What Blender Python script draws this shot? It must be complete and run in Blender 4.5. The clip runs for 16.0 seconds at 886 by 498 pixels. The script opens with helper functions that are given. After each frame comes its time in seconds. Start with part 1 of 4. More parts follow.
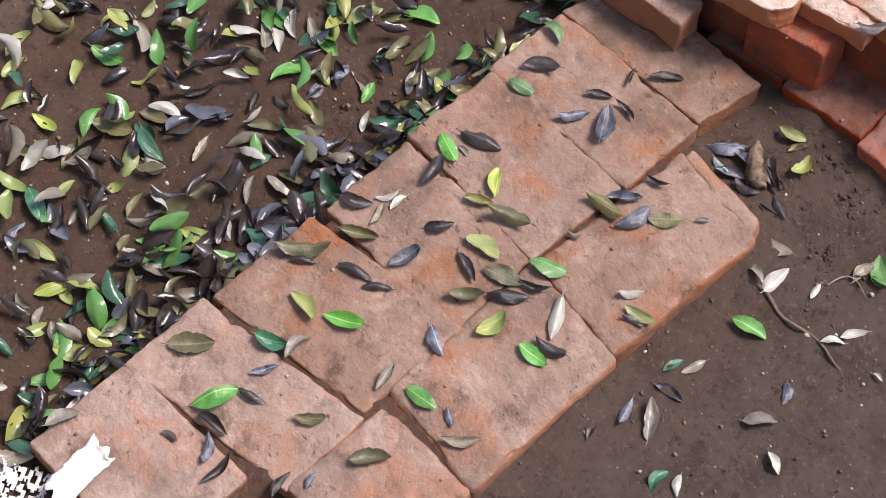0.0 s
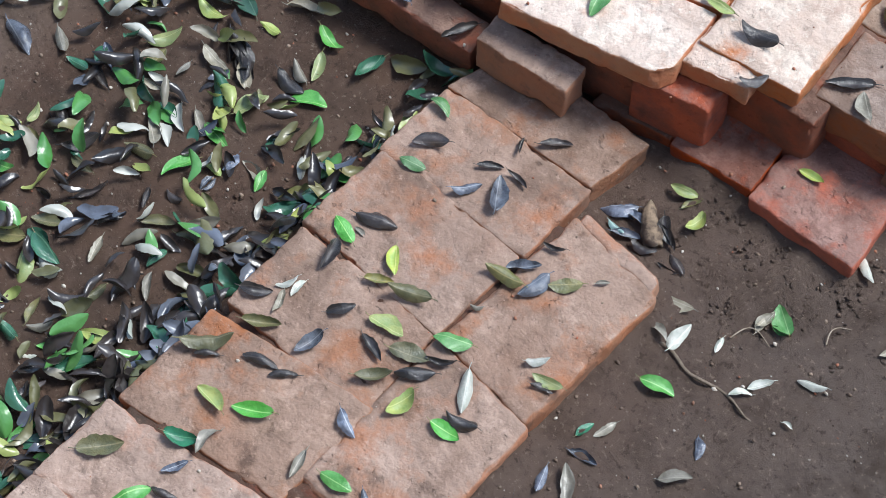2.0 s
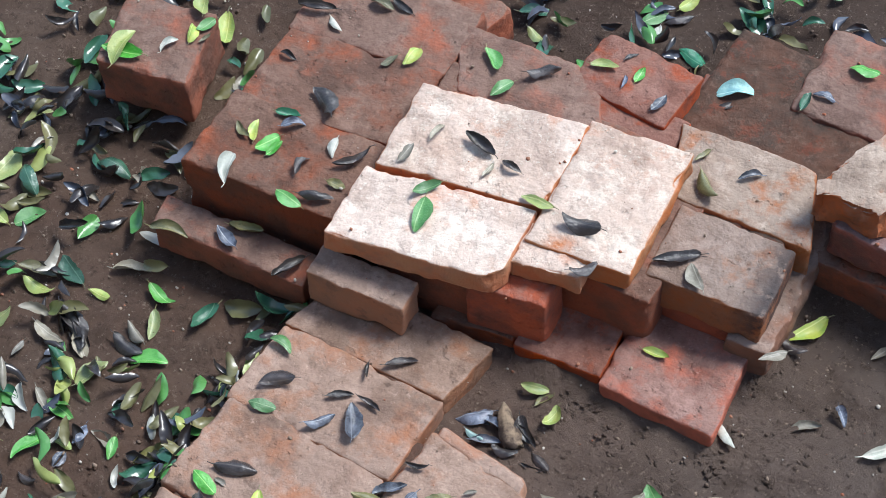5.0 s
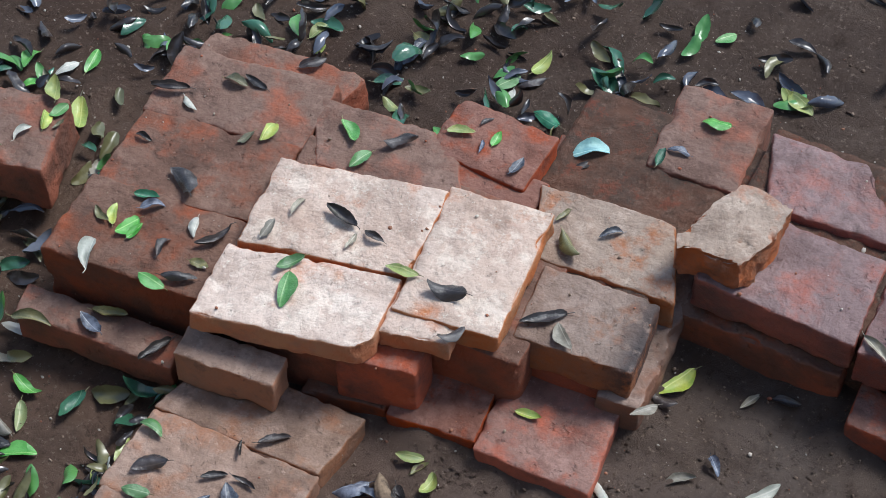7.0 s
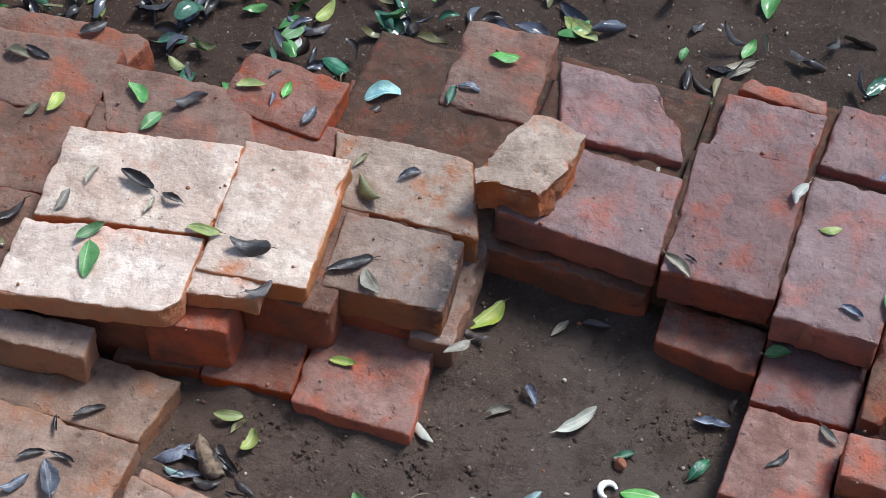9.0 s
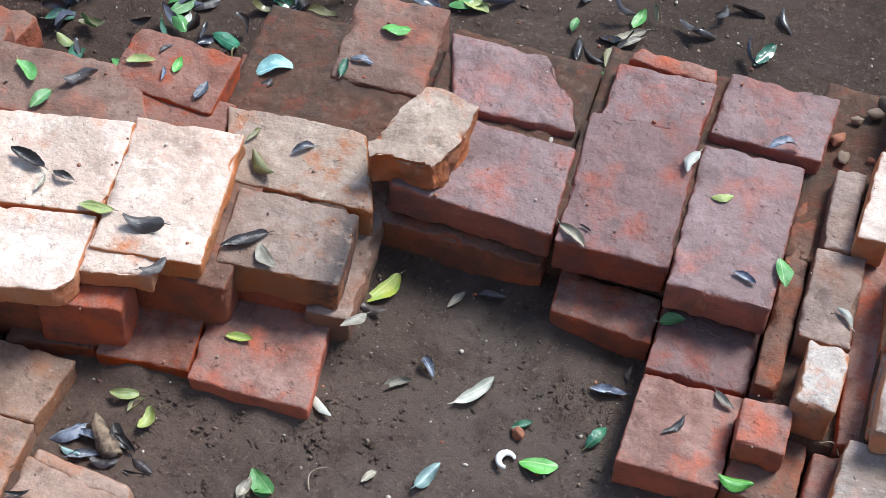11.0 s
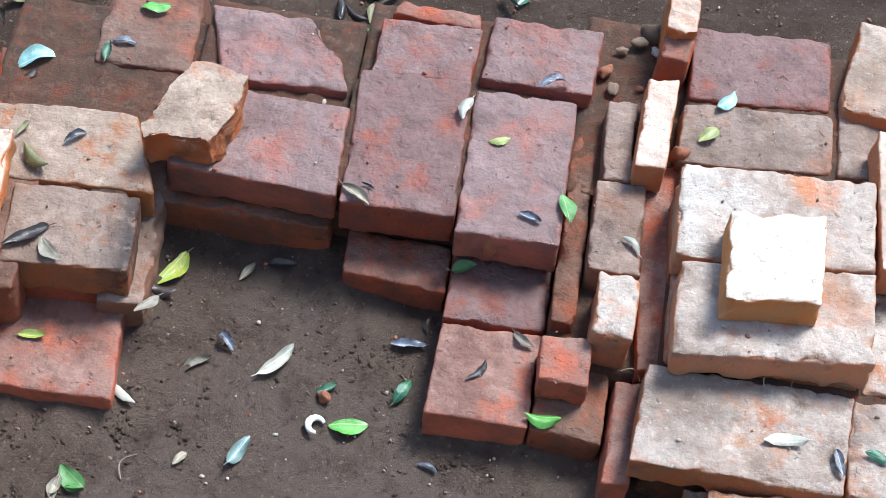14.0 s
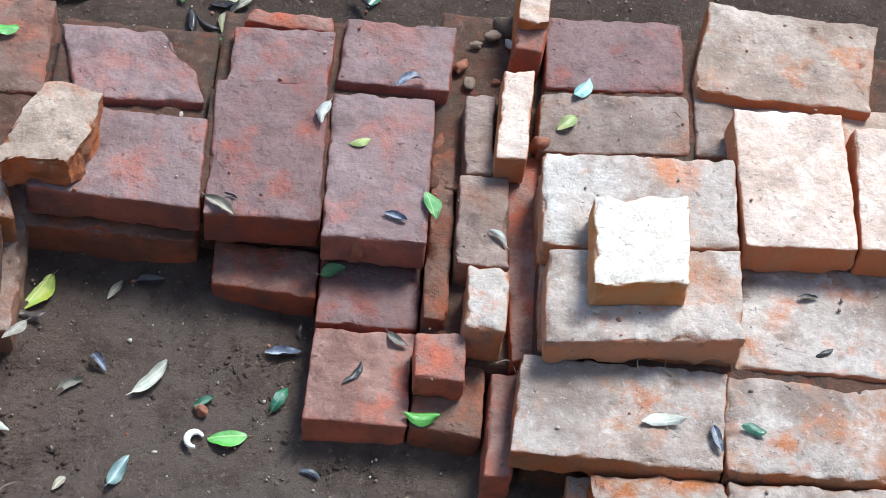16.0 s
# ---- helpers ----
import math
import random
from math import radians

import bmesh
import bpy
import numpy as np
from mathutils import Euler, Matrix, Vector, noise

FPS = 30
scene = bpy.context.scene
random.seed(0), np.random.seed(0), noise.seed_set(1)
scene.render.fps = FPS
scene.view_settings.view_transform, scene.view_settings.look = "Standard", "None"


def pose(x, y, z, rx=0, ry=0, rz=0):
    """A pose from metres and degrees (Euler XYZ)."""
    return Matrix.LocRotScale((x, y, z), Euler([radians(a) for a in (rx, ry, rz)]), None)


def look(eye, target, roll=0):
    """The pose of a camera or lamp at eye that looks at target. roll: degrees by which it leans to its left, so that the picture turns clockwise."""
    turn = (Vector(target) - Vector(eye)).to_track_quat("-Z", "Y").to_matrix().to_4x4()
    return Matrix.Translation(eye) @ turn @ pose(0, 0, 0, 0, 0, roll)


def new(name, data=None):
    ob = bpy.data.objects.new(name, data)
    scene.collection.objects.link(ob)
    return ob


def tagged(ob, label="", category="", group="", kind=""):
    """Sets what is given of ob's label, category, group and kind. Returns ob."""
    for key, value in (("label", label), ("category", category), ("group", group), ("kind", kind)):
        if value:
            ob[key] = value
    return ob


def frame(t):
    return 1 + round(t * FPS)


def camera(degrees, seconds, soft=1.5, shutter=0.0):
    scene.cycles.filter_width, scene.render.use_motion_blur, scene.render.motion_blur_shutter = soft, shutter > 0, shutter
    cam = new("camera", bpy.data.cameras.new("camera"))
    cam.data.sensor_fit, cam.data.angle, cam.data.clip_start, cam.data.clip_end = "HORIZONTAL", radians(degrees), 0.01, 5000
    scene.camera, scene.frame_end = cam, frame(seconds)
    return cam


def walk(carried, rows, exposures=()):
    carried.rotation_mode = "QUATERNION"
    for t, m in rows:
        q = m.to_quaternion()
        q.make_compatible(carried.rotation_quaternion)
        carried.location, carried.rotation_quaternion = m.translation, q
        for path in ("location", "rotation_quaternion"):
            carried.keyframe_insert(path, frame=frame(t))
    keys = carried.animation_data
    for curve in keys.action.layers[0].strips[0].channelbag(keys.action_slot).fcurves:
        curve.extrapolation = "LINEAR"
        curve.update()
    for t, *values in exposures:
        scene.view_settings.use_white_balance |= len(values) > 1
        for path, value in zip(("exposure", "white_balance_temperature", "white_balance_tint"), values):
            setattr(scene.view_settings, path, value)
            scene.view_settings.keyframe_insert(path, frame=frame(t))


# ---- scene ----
import collections

# ---------- camera ----------
cam = camera(25.0, 16.0, soft=0.8)
PATH = [
    (0, pose(0.0, 0.0, 2.3, 26.484, 1.817, 47.536)),
    (0.5, pose(0.0, 0.0, 2.3, 27.158, 1.269, 46.650)),
    (1, pose(0.0, 0.0, 2.3, 27.689, 1.192, 45.284)),
    (1.5, pose(0.0, 0.0, 2.3, 28.000, 1.065, 43.701)),
    (2, pose(0.0, 0.0, 2.3, 28.597, 1.275, 42.421)),
    (2.5, pose(0.0, 0.0, 2.3, 29.470, 1.561, 40.960)),
    (3, pose(0.0, 0.0, 2.3, 30.213, 1.395, 38.849)),
    (3.5, pose(0.0, 0.0, 2.3, 30.971, 1.590, 37.434)),
    (4, pose(0.0, 0.0, 2.3, 32.426, 1.905, 36.012)),
    (4.2, pose(0.0, 0.0, 2.3, 33.007, 2.147, 35.103)),
    (6.3, pose(0.0, 0.0, 2.3, 35.961, 1.808, 29.488)),
    (6.5, pose(0.0, 0.0, 2.3, 36.025, 1.641, 29.058)),
    (7, pose(0.0, 0.0, 2.3, 36.557, 1.062, 27.384)),
    (7.5, pose(0.0, 0.0, 2.3, 36.821, 0.679, 24.720)),
    (8, pose(0.0, 0.0, 2.3, 36.414, 0.093, 22.397)),
    (8.5, pose(0.0, 0.0, 2.3, 35.649, -0.258, 21.098)),
    (9, pose(0.0, 0.0, 2.3, 34.996, -0.574, 19.982)),
    (9.2, pose(0.0, 0.0, 2.3, 34.821, -0.734, 19.538)),
    (11.3, pose(0.0, 0.0, 2.3, 34.148, -2.599, 16.629)),
    (11.5, pose(0.0, 0.0, 2.3, 33.873, -2.598, 15.889)),
    (12, pose(0.0, 0.0, 2.3, 33.396, -2.755, 14.085)),
    (12.5, pose(0.0, 0.0, 2.3, 33.535, -3.154, 12.504)),
    (13, pose(0.0, 0.0, 2.3, 33.488, -3.292, 11.306)),
    (13.5, pose(0.0, 0.0, 2.3, 33.289, -3.689, 10.347)),
    (14, pose(0.0, 0.0, 2.3, 33.665, -3.951, 8.741)),
    (14.5, pose(0.0, 0.0, 2.3, 33.795, -3.818, 7.701)),
    (15, pose(0.0, 0.0, 2.3, 33.830, -3.847, 6.481)),
    (15.5, pose(0.0, 0.0, 2.3, 33.934, -4.474, 4.694)),
    (16, pose(0.0, 0.0, 2.3, 34.095, -4.943, 3.401)),
]
walk(cam, PATH, exposures=[(0.0, 0.89, 7500, 22), (0.5, 0.92, 7100, 14), (1.0, 0.92, 6500, 7), (2.0, 0.95, 6400, 6), (4.0, 1.15, 6400, 6), (7.0, 0.65, 6450, 7), (9.0, 0.78, 6450, 7), (12.5, 1.33, 6450, 6), (14.5, 1.32, 6450, 6), (15.5, 1.29, 6350, 4), (16.0, 1.16, 6350, 4)])

# ---------- light: soft open shade, brighter from behind the masonry on the far side ----------
SUN_AZ, SUN_EL = 56.0, 57.0          # degrees, azimuth from +x towards +y
world = bpy.data.worlds.new("sky_light")
scene.world = world
world.use_nodes = True
wn = world.node_tree.nodes
sky = wn.new("ShaderNodeTexSky")
sky.sky_type, sky.sun_disc = "NISHITA", False
sky.sun_elevation, sky.sun_rotation = radians(SUN_EL), radians(90 - SUN_AZ)
wn["Background"].inputs["Strength"].default_value = 0.115
world.node_tree.links.new(sky.outputs[0], wn["Background"].inputs["Color"])
sun = new("sun", bpy.data.lights.new("sun", "SUN"))
sun.data.energy, sun.data.angle, sun.data.color = 2.35, radians(20), (0.97, 0.98, 1.0)
sun.matrix_world = look((4 * math.cos(radians(SUN_AZ)), 4 * math.sin(radians(SUN_AZ)), 4 * math.tan(radians(SUN_EL))), (0, 0, 0))


# ---------- materials ----------
def shader(name, rough=0.9, spec=0.25):
    m = bpy.data.materials.new(name)
    m.use_nodes = True
    nt = m.node_tree
    bs = nt.nodes["Principled BSDF"]
    bs.inputs["Roughness"].default_value = rough
    bs.inputs["Specular IOR Level"].default_value = spec
    return m, nt, bs


def node(nt, kind, **inputs):
    n = nt.nodes.new(kind)
    for key, value in inputs.items():
        n.inputs[key.replace("_", " ")].default_value = value
    return n


def noise_of(nt, vec, scale, detail=5.0, rough=0.6):
    n = node(nt, "ShaderNodeTexNoise", Scale=scale, Detail=detail, Roughness=rough)
    nt.links.new(vec, n.inputs["Vector"])
    return n.outputs["Fac"]


def ramp(nt, fac, lo, hi):
    n = nt.nodes.new("ShaderNodeMapRange")
    n.inputs["From Min"].default_value, n.inputs["From Max"].default_value = lo, hi
    nt.links.new(fac, n.inputs["Value"])
    return n.outputs["Result"]


def mix(nt, fac, a, b):
    n = nt.nodes.new("ShaderNodeMix")
    n.data_type = "RGBA"
    for value, slot in ((fac, 0), (a, 6), (b, 7)):
        if isinstance(value, (int, float)):
            n.inputs[slot].default_value = value
        elif isinstance(value, tuple):
            n.inputs[slot].default_value = (*value, 1)
        else:
            nt.links.new(value, n.inputs[slot])
    return n.outputs[2]


def times_of(nt, a, b):
    n = nt.nodes.new("ShaderNodeMath")
    n.operation = "MULTIPLY"
    for value, slot in ((a, 0), (b, 1)):
        if isinstance(value, (int, float)):
            n.inputs[slot].default_value = value
        else:
            nt.links.new(value, n.inputs[slot])
    return n.outputs[0]


def bump(nt, bs, fac, strength, distance):
    n = nt.nodes.new("ShaderNodeBump")
    n.inputs["Strength"].default_value, n.inputs["Distance"].default_value = strength, distance
    nt.links.new(fac, n.inputs["Height"])
    nt.links.new(n.outputs[0], bs.inputs["Normal"])


def shifted(nt):
    """Object coordinates moved by a random step for each object."""
    co = nt.nodes.new("ShaderNodeTexCoord")
    info = nt.nodes.new("ShaderNodeObjectInfo")
    add = nt.nodes.new("ShaderNodeVectorMath")
    add.operation = "MULTIPLY_ADD"
    add.inputs[1].default_value = (37.0, 19.0, 53.0)
    nt.links.new(info.outputs["Random"], add.inputs[0])
    nt.links.new(co.outputs["Object"], add.inputs[2])
    return add.outputs[0], info.outputs["Random"]


def brick_material(name, clay, clay2, dust, cover, dark=(0.06, 0.045, 0.04), dirt=0.5, soot=False, rough=0.9, spec=0.2):
    """Fired clay: the faces keep the clay's own colour, the upper face is bleached or dusty over the share called
    cover, arrises are rubbed pale and painted lighter for their lit rims.
    """
    m, nt, bs = shader(name, rough, spec)
    vec, rnd = shifted(nt)
    body = mix(nt, ramp(nt, noise_of(nt, vec, 17.0, 7.0, 0.65), 0.40, 0.62), clay, clay2)
    geo = nt.nodes.new("ShaderNodeNewGeometry")
    sep = nt.nodes.new("ShaderNodeSeparateXYZ")
    nt.links.new(geo.outputs["Normal"], sep.inputs[0])
    up = ramp(nt, sep.outputs["Z"], 0.55, 0.9)
    worn_clay = tuple(0.42 * a + 0.58 * b for a, b in zip(clay, dust))
    film = mix(nt, ramp(nt, noise_of(nt, vec, 5.5, 4.0, 0.55), 0.36, 0.64), dust, tuple(0.72 * d + 0.28 * k for d, k in zip(dust, clay2)))
    film = mix(nt, times_of(nt, ramp(nt, noise_of(nt, vec, 34.0, 8.0, 0.7), 0.44, 0.66), 0.45), film, tuple(min(0.86, c * 1.14) for c in dust))
    crust = ramp(nt, noise_of(nt, vec, 19.0, 12.0, 0.70), 0.52, 0.57)
    film = mix(nt, times_of(nt, crust, 0.55), film, tuple(min(0.86, c * 1.40) for c in dust))
    grime = ramp(nt, noise_of(nt, vec, 6.0, 11.0, 0.66), 0.50, 0.62)
    film = mix(nt, times_of(nt, grime, min(1.0, dirt * 0.9)), film, tuple(0.42 * d + 0.16 * k for d, k in zip(dust, clay2)))
    film = mix(nt, times_of(nt, ramp(nt, noise_of(nt, vec, 64.0, 8.0, 0.72), 0.49, 0.58), 0.42), film, tuple(0.62 * d + 0.06 * k for d, k in zip(dust, clay)))
    patch = ramp(nt, noise_of(nt, vec, 11.0, 10.0, 0.66), 0.60 - cover * 0.30, 0.66 - cover * 0.20)
    body = mix(nt, times_of(nt, up, patch), body, film)
    bare = times_of(nt, ramp(nt, noise_of(nt, vec, 8.0, 9.0, 0.70), 0.55, 0.70), 0.5)
    body = mix(nt, times_of(nt, bare, up), body, worn_clay)
    smear = ramp(nt, noise_of(nt, vec, 12.0, 8.0, 0.62), 0.52, 0.62)
    body = mix(nt, times_of(nt, smear, dirt * 0.7), body, tuple(0.30 * d + 0.26 * k for d, k in zip(dust, clay2)))
    spot = ramp(nt, noise_of(nt, vec, 24.0, 8.0, 0.66), 0.56, 0.72)
    spot = times_of(nt, spot, ramp(nt, noise_of(nt, vec, 6.5, 3.0), 0.42, 0.60))
    body = mix(nt, times_of(nt, spot, dirt * 0.9), body, dark)
    pits = ramp(nt, noise_of(nt, vec, 95.0, 4.0, 0.6), 0.62, 0.70)
    pits = times_of(nt, pits, ramp(nt, noise_of(nt, vec, 15.0, 4.0), 0.44, 0.60))
    body = mix(nt, times_of(nt, pits, 0.25), body, dark)
    grain = ramp(nt, noise_of(nt, vec, 120.0, 5.0, 0.75), 0.58, 0.68)
    body = mix(nt, times_of(nt, times_of(nt, grain, up), 0.45), body, tuple(min(0.85, c * 1.6) for c in dust))
    # Pale arrises: rubbing, and the light that edges catch put into the colour.
    rub_lit = ramp(nt, geo.outputs["Pointiness"], 0.52, 0.60)
    rub_lit = times_of(nt, rub_lit, ramp(nt, noise_of(nt, vec, 30.0, 6.0, 0.7), 0.40, 0.60))
    body = mix(nt, times_of(nt, rub_lit, 0.6), body, tuple(min(0.85, 0.5 * k + 1.0 * d) for d, k in zip(dust, clay)))
    if soot:
        end = nt.nodes.new("ShaderNodeSeparateXYZ")
        nt.links.new(nt.nodes.new("ShaderNodeTexCoord").outputs["Object"], end.inputs[0])
        black = times_of(nt, ramp(nt, end.outputs["X"], 0.035, 0.075), ramp(nt, noise_of(nt, vec, 28.0, 6.0, 0.7), 0.36, 0.52))
        body = mix(nt, times_of(nt, black, 0.85), body, (0.045, 0.043, 0.048))
    wash = ramp(nt, noise_of(nt, vec, 3.2, 6.0, 0.6), 0.44, 0.66)
    body = mix(nt, times_of(nt, wash, dirt * 0.45), body, tuple(0.5 * k + 0.02 for k in clay2))
    hsv = nt.nodes.new("ShaderNodeHueSaturation")
    nt.links.new(body, hsv.inputs["Color"])
    nt.links.new(ramp_out(nt, rnd, 0.86, 1.12), hsv.inputs["Value"])
    nt.links.new(ramp_out(nt, rnd, 1.12, 0.90), hsv.inputs["Saturation"])
    nt.links.new(hsv.outputs[0], bs.inputs["Base Color"])
    height = nt.nodes.new("ShaderNodeMath")
    height.operation = "MULTIPLY_ADD"
    height.inputs[1].default_value = -0.14
    nt.links.new(pits, height.inputs[0])
    nt.links.new(noise_of(nt, vec, 16.0, 12.0, 0.64), height.inputs[2])
    bump(nt, bs, height.outputs[0], 1.0, 0.016)
    return m


def ramp_out(nt, fac, lo, hi):
    n = nt.nodes.new("ShaderNodeMapRange")
    n.inputs["To Min"].default_value, n.inputs["To Max"].default_value = lo, hi
    nt.links.new(fac, n.inputs["Value"])
    return n.outputs["Result"]


BRICK = {
    "tan": brick_material("tan_brick", (0.40, 0.18, 0.105), (0.33, 0.18, 0.118), (0.365, 0.265, 0.215), 0.85, dirt=0.7),
    "red": brick_material("red_brick", (0.47, 0.105, 0.048), (0.27, 0.085, 0.055), (0.26, 0.155, 0.128), 0.68, dirt=0.75),
    "mauve": brick_material("mauve_brick", (0.35, 0.09, 0.055), (0.19, 0.072, 0.06), (0.205, 0.133, 0.128), 0.82, dirt=0.8, rough=0.52, spec=0.5),
    "dark": brick_material("dark_brick", (0.33, 0.10, 0.055), (0.19, 0.085, 0.058), (0.195, 0.125, 0.098), 0.74, dirt=0.7),
    "pale": brick_material("pale_brick", (0.54, 0.185, 0.085), (0.48, 0.23, 0.125), (0.66, 0.54, 0.465), 1.1, dark=(0.15, 0.11, 0.085), dirt=0.35),
    "white": brick_material("white_brick", (0.56, 0.23, 0.09), (0.50, 0.27, 0.14), (0.72, 0.68, 0.61), 1.35, dark=(0.25, 0.2, 0.16), dirt=0.15),
    "lime": brick_material("lime_crusted_brick", (0.52, 0.18, 0.075), (0.42, 0.21, 0.115), (0.45, 0.42, 0.385), 0.90, dark=(0.12, 0.09, 0.07), dirt=0.85),
    "lime2": brick_material("lime_stained_brick", (0.48, 0.165, 0.075), (0.36, 0.19, 0.11), (0.44, 0.395, 0.36), 0.80, dark=(0.09, 0.07, 0.06), dirt=0.9),
    "beige": brick_material("beige_brick", (0.48, 0.17, 0.078), (0.38, 0.20, 0.12), (0.43, 0.355, 0.30), 0.80, dark=(0.10, 0.075, 0.06), dirt=0.6),
    "grey": brick_material("grey_brick", (0.38, 0.16, 0.095), (0.27, 0.16, 0.12), (0.285, 0.23, 0.20), 0.90, dirt=0.6),
    "sooty": brick_material("soot_stained_brick", (0.42, 0.165, 0.085), (0.30, 0.165, 0.11), (0.32, 0.255, 0.22), 0.92, dirt=0.55, soot=True),
    "mud": brick_material("mud_caked_brick", (0.27, 0.13, 0.085), (0.20, 0.12, 0.09), (0.30, 0.225, 0.19), 0.85, dirt=0.7),
    "crust": brick_material("orange_broken_brick", (0.50, 0.15, 0.06), (0.24, 0.12, 0.075), (0.41, 0.33, 0.27), 0.95, dark=(0.10, 0.07, 0.05), dirt=0.7),
}


def earth_material():
    m, nt, bs = shader("trodden_earth", 0.97, 0.15)
    co = nt.nodes.new("ShaderNodeTexCoord").outputs["Object"]
    sep = nt.nodes.new("ShaderNodeSeparateXYZ")
    nt.links.new(co, sep.inputs[0])
    wobble = nt.nodes.new("ShaderNodeMath")
    wobble.operation = "MULTIPLY_ADD"
    wobble.inputs[1].default_value = 0.9
    nt.links.new(noise_of(nt, co, 1.7, 4.0), wobble.inputs[0])
    nt.links.new(sep.outputs["X"], wobble.inputs[2])
    dry = ramp(nt, wobble.outputs[0], -0.75, 0.15)
    c = mix(nt, dry, (0.225, 0.130, 0.092), (0.200, 0.156, 0.133))
    c = mix(nt, ramp(nt, noise_of(nt, co, 0.35, 3.0), 0.5, 0.62), c, (0.150, 0.100, 0.076))
    pale = times_of(nt, ramp(nt, sep.outputs["X"], -1.50, -1.64), ramp(nt, noise_of(nt, co, 1.1, 4.0), 0.36, 0.52))
    south = nt.nodes.new("ShaderNodeMapRange")
    south.inputs["From Min"].default_value, south.inputs["From Max"].default_value = 1.35, 1.05
    nt.links.new(sep.outputs["Y"], south.inputs["Value"])
    c = mix(nt, times_of(nt, pale, south.outputs["Result"]), c, (0.30, 0.22, 0.175))
    # Far ground darkened in the colour: leaf mould, plus the shade that lies there.
    mould_shade = nt.nodes.new("ShaderNodeMath")
    mould_shade.operation = "MULTIPLY_ADD"
    mould_shade.inputs[1].default_value = 0.8
    nt.links.new(noise_of(nt, co, 2.3, 5.0), mould_shade.inputs[0])
    nt.links.new(sep.outputs["Y"], mould_shade.inputs[2])
    c = mix(nt, times_of(nt, ramp(nt, mould_shade.outputs[0], 1.72, 2.0), 0.8), c, (0.085, 0.058, 0.046))
    c = mix(nt, times_of(nt, ramp(nt, noise_of(nt, co, 5.0, 6.0), 0.42, 0.66), 0.6), c, (0.19, 0.135, 0.105))
    c = mix(nt, times_of(nt, ramp(nt, noise_of(nt, co, 13.0, 8.0, 0.7), 0.48, 0.66), 0.6), c, (0.085, 0.058, 0.045))
    c = mix(nt, times_of(nt, ramp(nt, noise_of(nt, co, 120.0, 5.0, 0.75), 0.58, 0.66), 0.7), c, (0.36, 0.27, 0.21))
    c = mix(nt, times_of(nt, ramp(nt, noise_of(nt, co, 70.0, 7.0, 0.75), 0.55, 0.64), 0.6), c, (0.065, 0.045, 0.035))
    nt.links.new(c, bs.inputs["Base Color"])
    bump(nt, bs, noise_of(nt, co, 55.0, 12.0, 0.85), 1.0, 0.018)
    return m


EARTH = earth_material()


def dust_material():
    m, nt, bs = shader("brick_dust_earth", 0.97, 0.12)
    co = nt.nodes.new("ShaderNodeTexCoord").outputs["Object"]
    c = mix(nt, ramp(nt, noise_of(nt, co, 14.0, 7.0, 0.7), 0.4, 0.6), (0.155, 0.082, 0.058), (0.10, 0.072, 0.058))
    c = mix(nt, times_of(nt, ramp(nt, noise_of(nt, co, 60.0, 6.0, 0.75), 0.52, 0.66), 0.6), c, (0.24, 0.16, 0.12))
    c = mix(nt, times_of(nt, ramp(nt, noise_of(nt, co, 35.0, 6.0, 0.7), 0.54, 0.66), 0.6), c, (0.26, 0.075, 0.045))
    nt.links.new(c, bs.inputs["Base Color"])
    bump(nt, bs, noise_of(nt, co, 80.0, 9.0, 0.8), 0.9, 0.010)
    return m


DUST = dust_material()
# Tone of the unseen south wall, set by how much light it bounces back.
PLASTER, plaster_nt, plaster_bs = shader("unseen_wall_plaster", 0.9, 0.2)
plaster_co = plaster_nt.nodes.new("ShaderNodeTexCoord").outputs["Object"]
plaster_nt.links.new(mix(plaster_nt, ramp(plaster_nt, noise_of(plaster_nt, plaster_co, 3.0, 8.0), 0.35, 0.65), (0.30, 0.26, 0.22), (0.20, 0.18, 0.15)), plaster_bs.inputs["Base Color"])


# ---------- builders ----------
def add_mesh(name, verts, faces, material, smooth=True):
    me = bpy.data.meshes.new(name)
    me.from_pydata(verts, [], faces)
    me.materials.append(material)
    if smooth:
        me.polygons.foreach_set("use_smooth", [True] * len(me.polygons))
    me.update()
    return me


def lattice(half, step, edge):
    """Stops from -half to half, crowded near both ends."""
    ends = [0.0, edge * 0.30, edge * 0.75, edge * 1.5]
    a = [-half + e for e in ends]
    n = max(2, round((2 * half - 2 * ends[-1]) / step))
    mid = list(np.linspace(a[-1], -a[-1], n + 1))[1:-1]
    return a + mid + [-v for v in reversed(a)]


